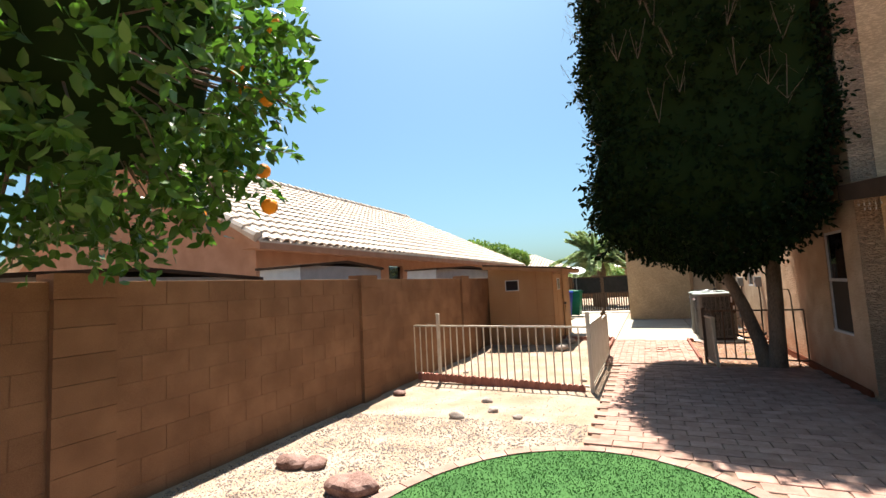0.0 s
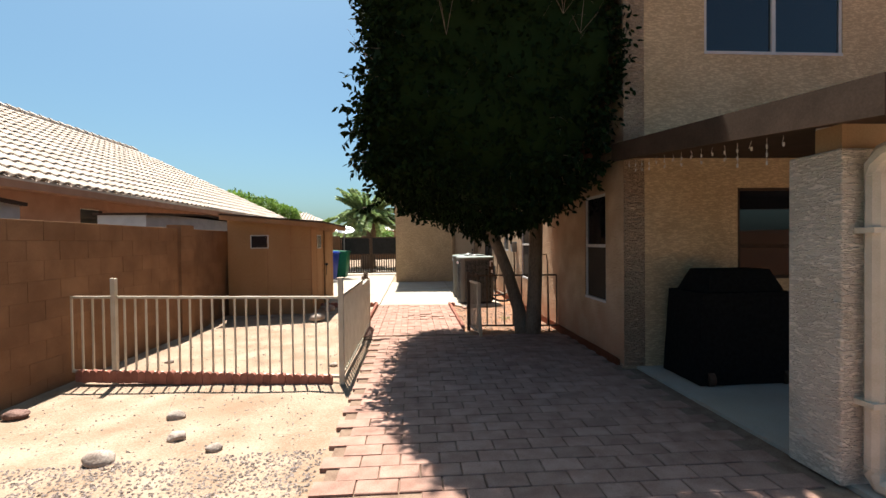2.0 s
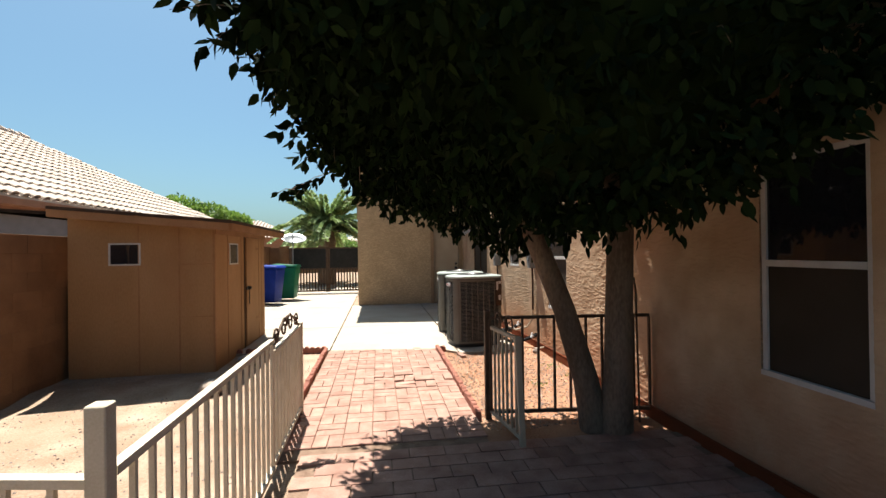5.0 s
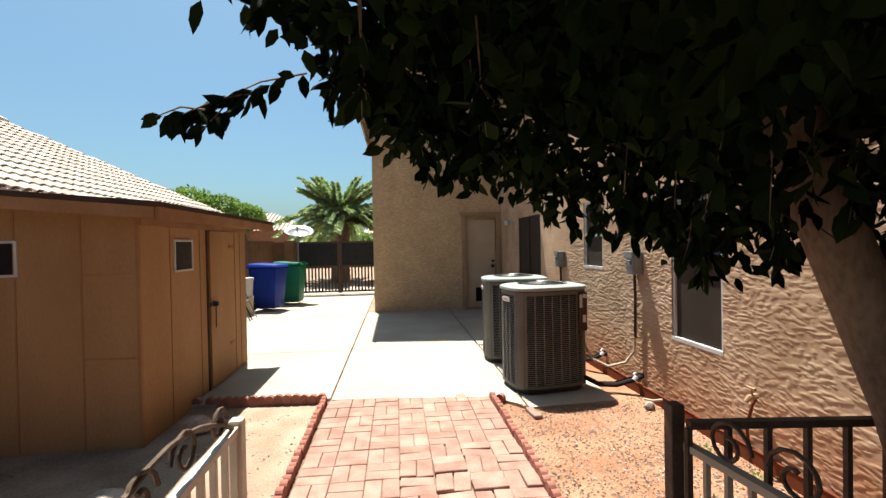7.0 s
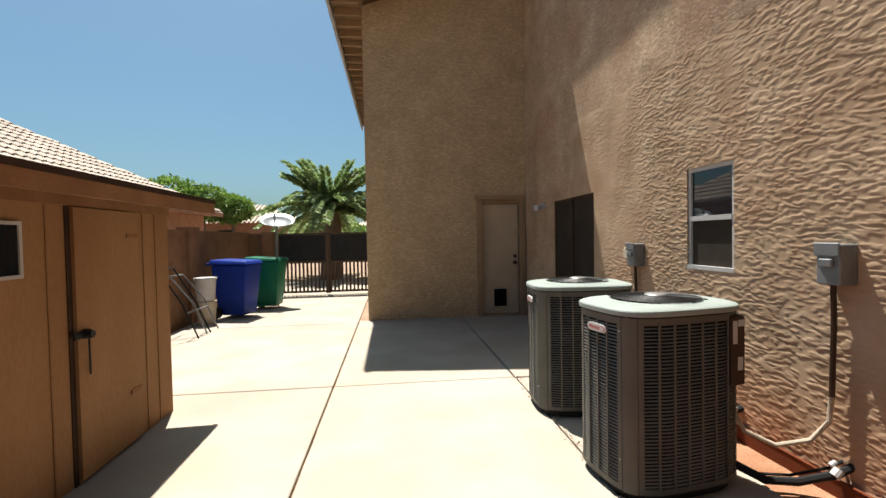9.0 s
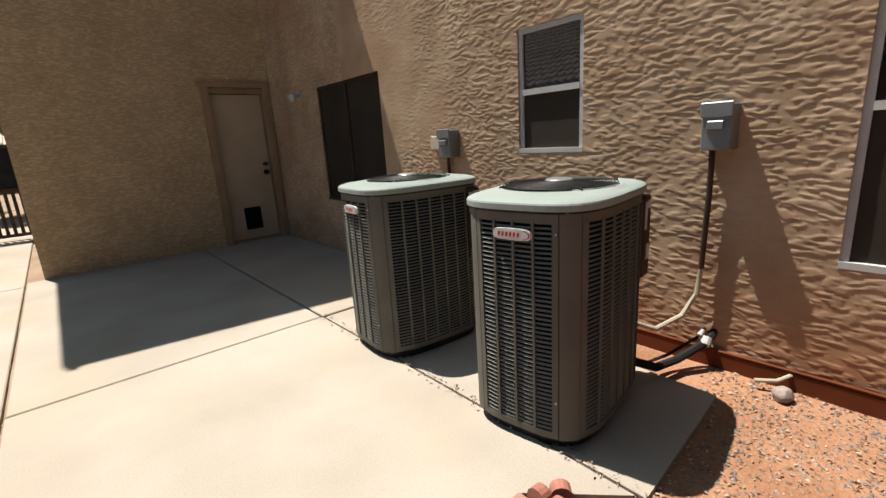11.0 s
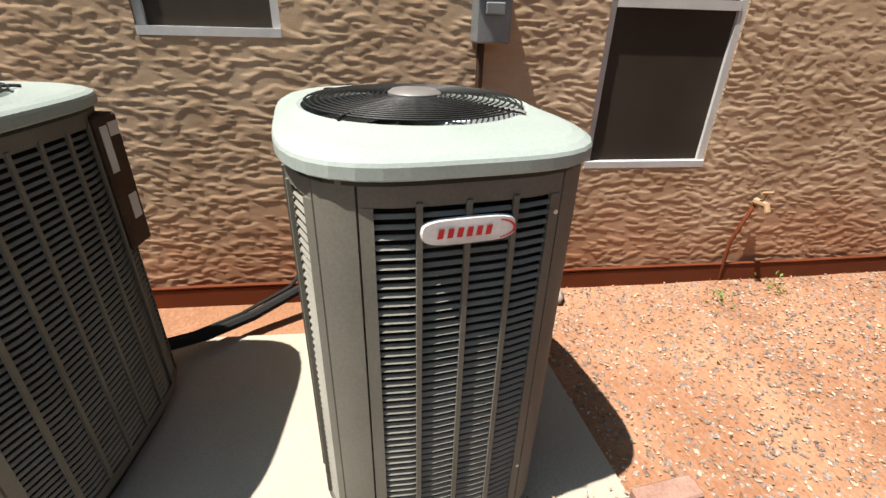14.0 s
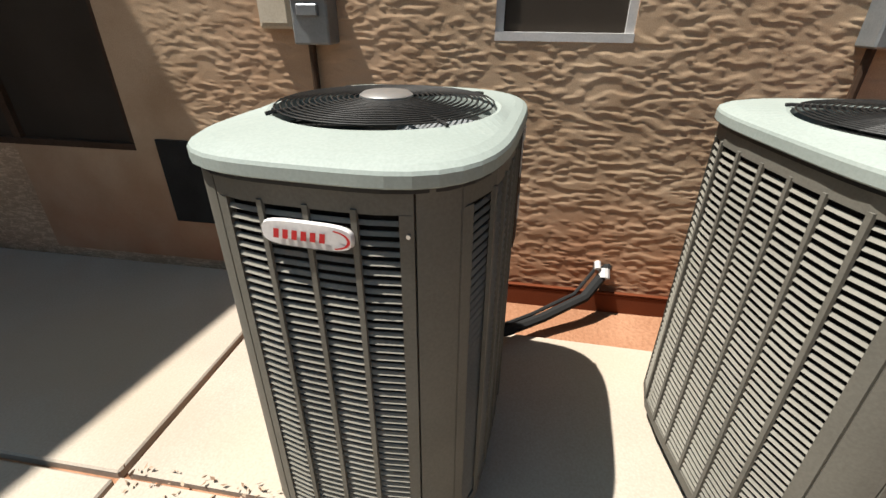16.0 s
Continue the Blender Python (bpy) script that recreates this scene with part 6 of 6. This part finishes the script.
def in_turf(x, y, grow=0.0):
    return ((x - TURF[0]) / (TURF[2] + grow)) ** 2 + ((y - TURF[1]) / (TURF[3] + grow)) ** 2 < 1


def lawn():
    g = thing("lawn", "round artificial green lawn with a pale red curb", "lawn", kind="structure")
    cx, cy, a, b = TURF
    bm = bmesh.new()
    prism(bm, [(cx + a * math.cos(t), cy + b * math.sin(t)) for t in [2 * math.pi * k / 64 for k in range(64)]], -0.08, 0.004)
    part("turf", bm, M_turf, g)
    rng = np.random.default_rng(8)
    n = 42000
    t, r = rng.random(n) * 2 * math.pi, np.sqrt(rng.random(n))
    C = np.stack([cx + a * r * np.cos(t), cy + b * r * np.sin(t), np.full(n, 0.0)], 1)
    C = C[C[:, 1] > 3.2]
    n = len(C)
    D = np.stack([rng.normal(size=n) * 0.4, rng.normal(size=n) * 0.4, np.ones(n)], 1)
    me = leaf_mesh("grass", C, D, rng.uniform(0.010, 0.020, n), M_blade, 9, True)
    tagged(new("grass", me), "", kind="stuff").parent = g
    rnd = random.Random(14)
    for k in range(44):
        t0, t1 = 2 * math.pi * k / 44 + 0.002, 2 * math.pi * (k + 1) / 44 - 0.002
        bm = bmesh.new()
        dz = rnd.uniform(-0.002, 0.002)
        o = [(cx + (a + g_) * math.cos(t), cy + (b + g_) * math.sin(t)) for t, g_ in ((t0, 0.005), (t1, 0.005), (t1, 0.115), (t0, 0.115))]
        prism(bm, o, -0.08, 0.014 + dz)
        part("curb_stone", bm, M_paver, g)


def pavers():
    g = thing("paving", "worn red brick pavers with sandy joints", "pavers", kind="structure")
    bm = bmesh.new()
    box(bm, 0.44, 1.92, 9.9, 13.205, -0.08, -0.012)
    prism(bm, [(0.72, 2.2), (3.495, 2.2), (3.495, 9.9), (0.62, 9.9)], -0.085, -0.0125)
    part("bed", bm, M_joint, g)
    mes = {}
    for nm, w, h in (("path", 0.205, 0.100), ("patio", 0.232, 0.138)):
        bm = bmesh.new()
        box(bm, -w / 2, w / 2, -h / 2, h / 2, -0.04, 0.0)
        bmesh.ops.bevel(bm, geom=[e for e in bm.edges if all(v.co.z > -0.01 for v in e.verts)], offset=0.004, segments=1, affect="EDGES")
        mes[nm] = to_mesh("brick", bm, M_paver)
    rnd = random.Random(2)
    # basket weave on the path
    u = 0.210
    j = 0
    y = 13.20 - u / 2
    while y > 9.95:
        i, x = 0, 0.46 + u / 2
        while x < 1.92:
            for k in (-1, 1):
                ob = new("brick", mes["path"])
                turn = (i + j) % 2
                heave = max(0.0, 1 - math.hypot(x - 1.50, y - 11.75) / 0.55)
                ob.parent = g
                ob.location = (x + (k * u / 4 if turn else 0), y + (0 if turn else k * u / 4), rnd.uniform(-0.003, 0.003) + heave * rnd.uniform(0, 0.035))
                ob.rotation_euler = (rnd.uniform(-1, 1) * (0.01 + 0.10 * heave), rnd.uniform(-1, 1) * (0.01 + 0.10 * heave), (math.pi / 2 if turn else 0) + rnd.uniform(-1, 1) * (0.012 + 0.18 * heave))
            x += u
            i += 1
        y -= u
        j += 1
    # running bond on the patio, single where near, joined elsewhere
    far = bmesh.new()
    j, y = 0, 9.86
    while y > 2.3:
        x = 0.74 + (0.12 if j % 2 else 0.0)
        while x < 3.38:
            if not in_turf(x, y, 0.21):
                dz, rz = rnd.uniform(-0.003, 0.003), rnd.uniform(-0.012, 0.012)
                if 5.0 < y < 9.2 and x > 0.9:
                    ob = new("brick", mes["patio"])
                    ob.parent, ob.location, ob.rotation_euler = g, (x, y, dz), (rnd.uniform(-0.01, 0.01), rnd.uniform(-0.01, 0.01), rz)
                else:
                    box(far, x - 0.116, x + 0.116, y - 0.069, y + 0.069, -0.04, dz)
            x += 0.240
        y -= 0.146
        j += 1
    tagged(part("pavers_joined", far, M_paver, g), kind="stuff")


def pebbles(name, n, region, size, mat, seed, label, category, lift=0.0, flat=0.6):
    rng = np.random.default_rng(seed)
    base = np.array([(1, 0, 0), (-1, 0, 0), (0, 1, 0), (0, -1, 0), (0, 0, 1), (0, 0, -1)], float)
    F = np.array([(0, 2, 4), (2, 1, 4), (1, 3, 4), (3, 0, 4), (2, 0, 5), (1, 2, 5), (3, 1, 5), (0, 3, 5)])
    pts = []
    while len(pts) < n:
        x, y = rng.uniform(region[0], region[1]), rng.uniform(region[2], region[3])
        if in_turf(x, y, 0.13) or (0.42 < x < 1.94 and 9.8 < y < 13.3) or (x > 0.62 and y < 9.9 and x < 3.5) or (x > 2.20 and x < 3.1 and 12.75 < y < 15.2 and lift == 0):
            continue
        pts.append((x, y))
    V = []
    for x, y in pts:
        s = rng.uniform(*size)
        q = base * (1 + rng.uniform(-0.3, 0.3, (6, 1))) * np.array((s, s * 0.75, s * flat))
        t = rng.uniform(0, 2 * math.pi)
        R = np.array(((math.cos(t), -math.sin(t), 0), (math.sin(t), math.cos(t), 0), (0, 0, 1)))
        V.append(q @ R.T + np.array((x, y, (yard_z(x, y) if lift == 0 else lift) + s * flat * 0.3)))
    V = np.concatenate(V)
    faces = (F[None] + (np.arange(n) * 6)[:, None, None]).reshape(-1, 3)
    me = bpy.data.meshes.new(name)
    me.from_pydata(V.tolist(), [], faces.tolist())
    me.materials.append(mat)
    return tagged(new(name, me), label, category, kind="stuff")


def litter(name, n, region, mat, seed, z, label):
    rng = np.random.default_rng(seed)
    C = np.stack([rng.uniform(region[0], region[1], n), rng.uniform(region[2], region[3], n), np.zeros(n)], 1)
    C[:, 2] = [(yard_z(x, y) if z is None else z) + 0.006 for x, y, _ in C]
    D = np.stack([rng.normal(size=n), rng.normal(size=n), rng.normal(size=n) * 0.12], 1)
    me = leaf_mesh(name, C, D, rng.uniform(0.008, 0.024, n), mat, seed, True)
    tagged(new(name, me), label, "leaf litter", kind="stuff")


def weeds():
    rng = np.random.default_rng(41)
    for x, y in ((3.12, 11.82), (3.20, 11.45), (2.75, 11.2)):
        g = thing("weed", "small dry green weed growing in the bare soil", "weed", "weeds", at=(x, y, yard_z(x, y)))
        n = 34
        D = np.stack([rng.normal(size=n), rng.normal(size=n), rng.uniform(0.4, 1.8, n)], 1)
        C = rng.normal(size=(n, 3)) * np.array((0.025, 0.025, 0)) + np.array((0, 0, 0.01)) + D * rng.uniform(0, 0.045, (n, 1))
        ob = new("blades", leaf_mesh("blades", C, D, rng.uniform(0.012, 0.035, n), M_far_leaf, 41, True))
        ob.parent = g
        tagged(ob, kind="stuff")


# ---------- build ----------
ground()
house()
wing_door()
porch()
block_group = block_wall()
shed()
neighbour_group = neighbour()
first = condenser((2.532, 13.350, -0.004))
copy_thing(first, pose(2.530, 14.440, -0.004, 0, 0, -5))
first.rotation_euler = (0, 0, radians(9))
wall_gear()
fences()
rocks()
far_yard()
far_houses()
ficus()
orange_tree()
palm()
far_trees()
lawn()
weeds()
pebbles("gravel", 14000, (-2.35, 0.6, 2.2, 6.6), (0.006, 0.014), M_gravel, 51, "pale tan gravel beside the lawn", "gravel")
pebbles("grit", 2200, (-2.35, 0.45, 6.4, 13.1), (0.005, 0.012), M_gravel, 52, "scattered grit on sandy soil", "gravel")
pebbles("pebbles", 4200, (1.98, 3.33, 10.2, 12.75), (0.004, 0.012), M_gravel, 53, "scattered pebbles on rust-coloured soil", "gravel")
M_dry = leaf_material("dry_leaf", (0.18, 0.11, 0.07), (0.46, 0.37, 0.28), 0.8, 0.1)
litter("leaf_litter", 6500, (1.98, 3.33, 10.2, 12.95), M_dry, 61, None, "dry pale leaf litter on bare soil")
litter("joint_litter", 300, (2.17, 2.25, 12.75, 15.2), M_dry, 62, 0.0, "dry leaf crumbs in the slab joint")
scallops()
roof_tiles(neighbour_group)
wall_bricks(block_group)
pavers()
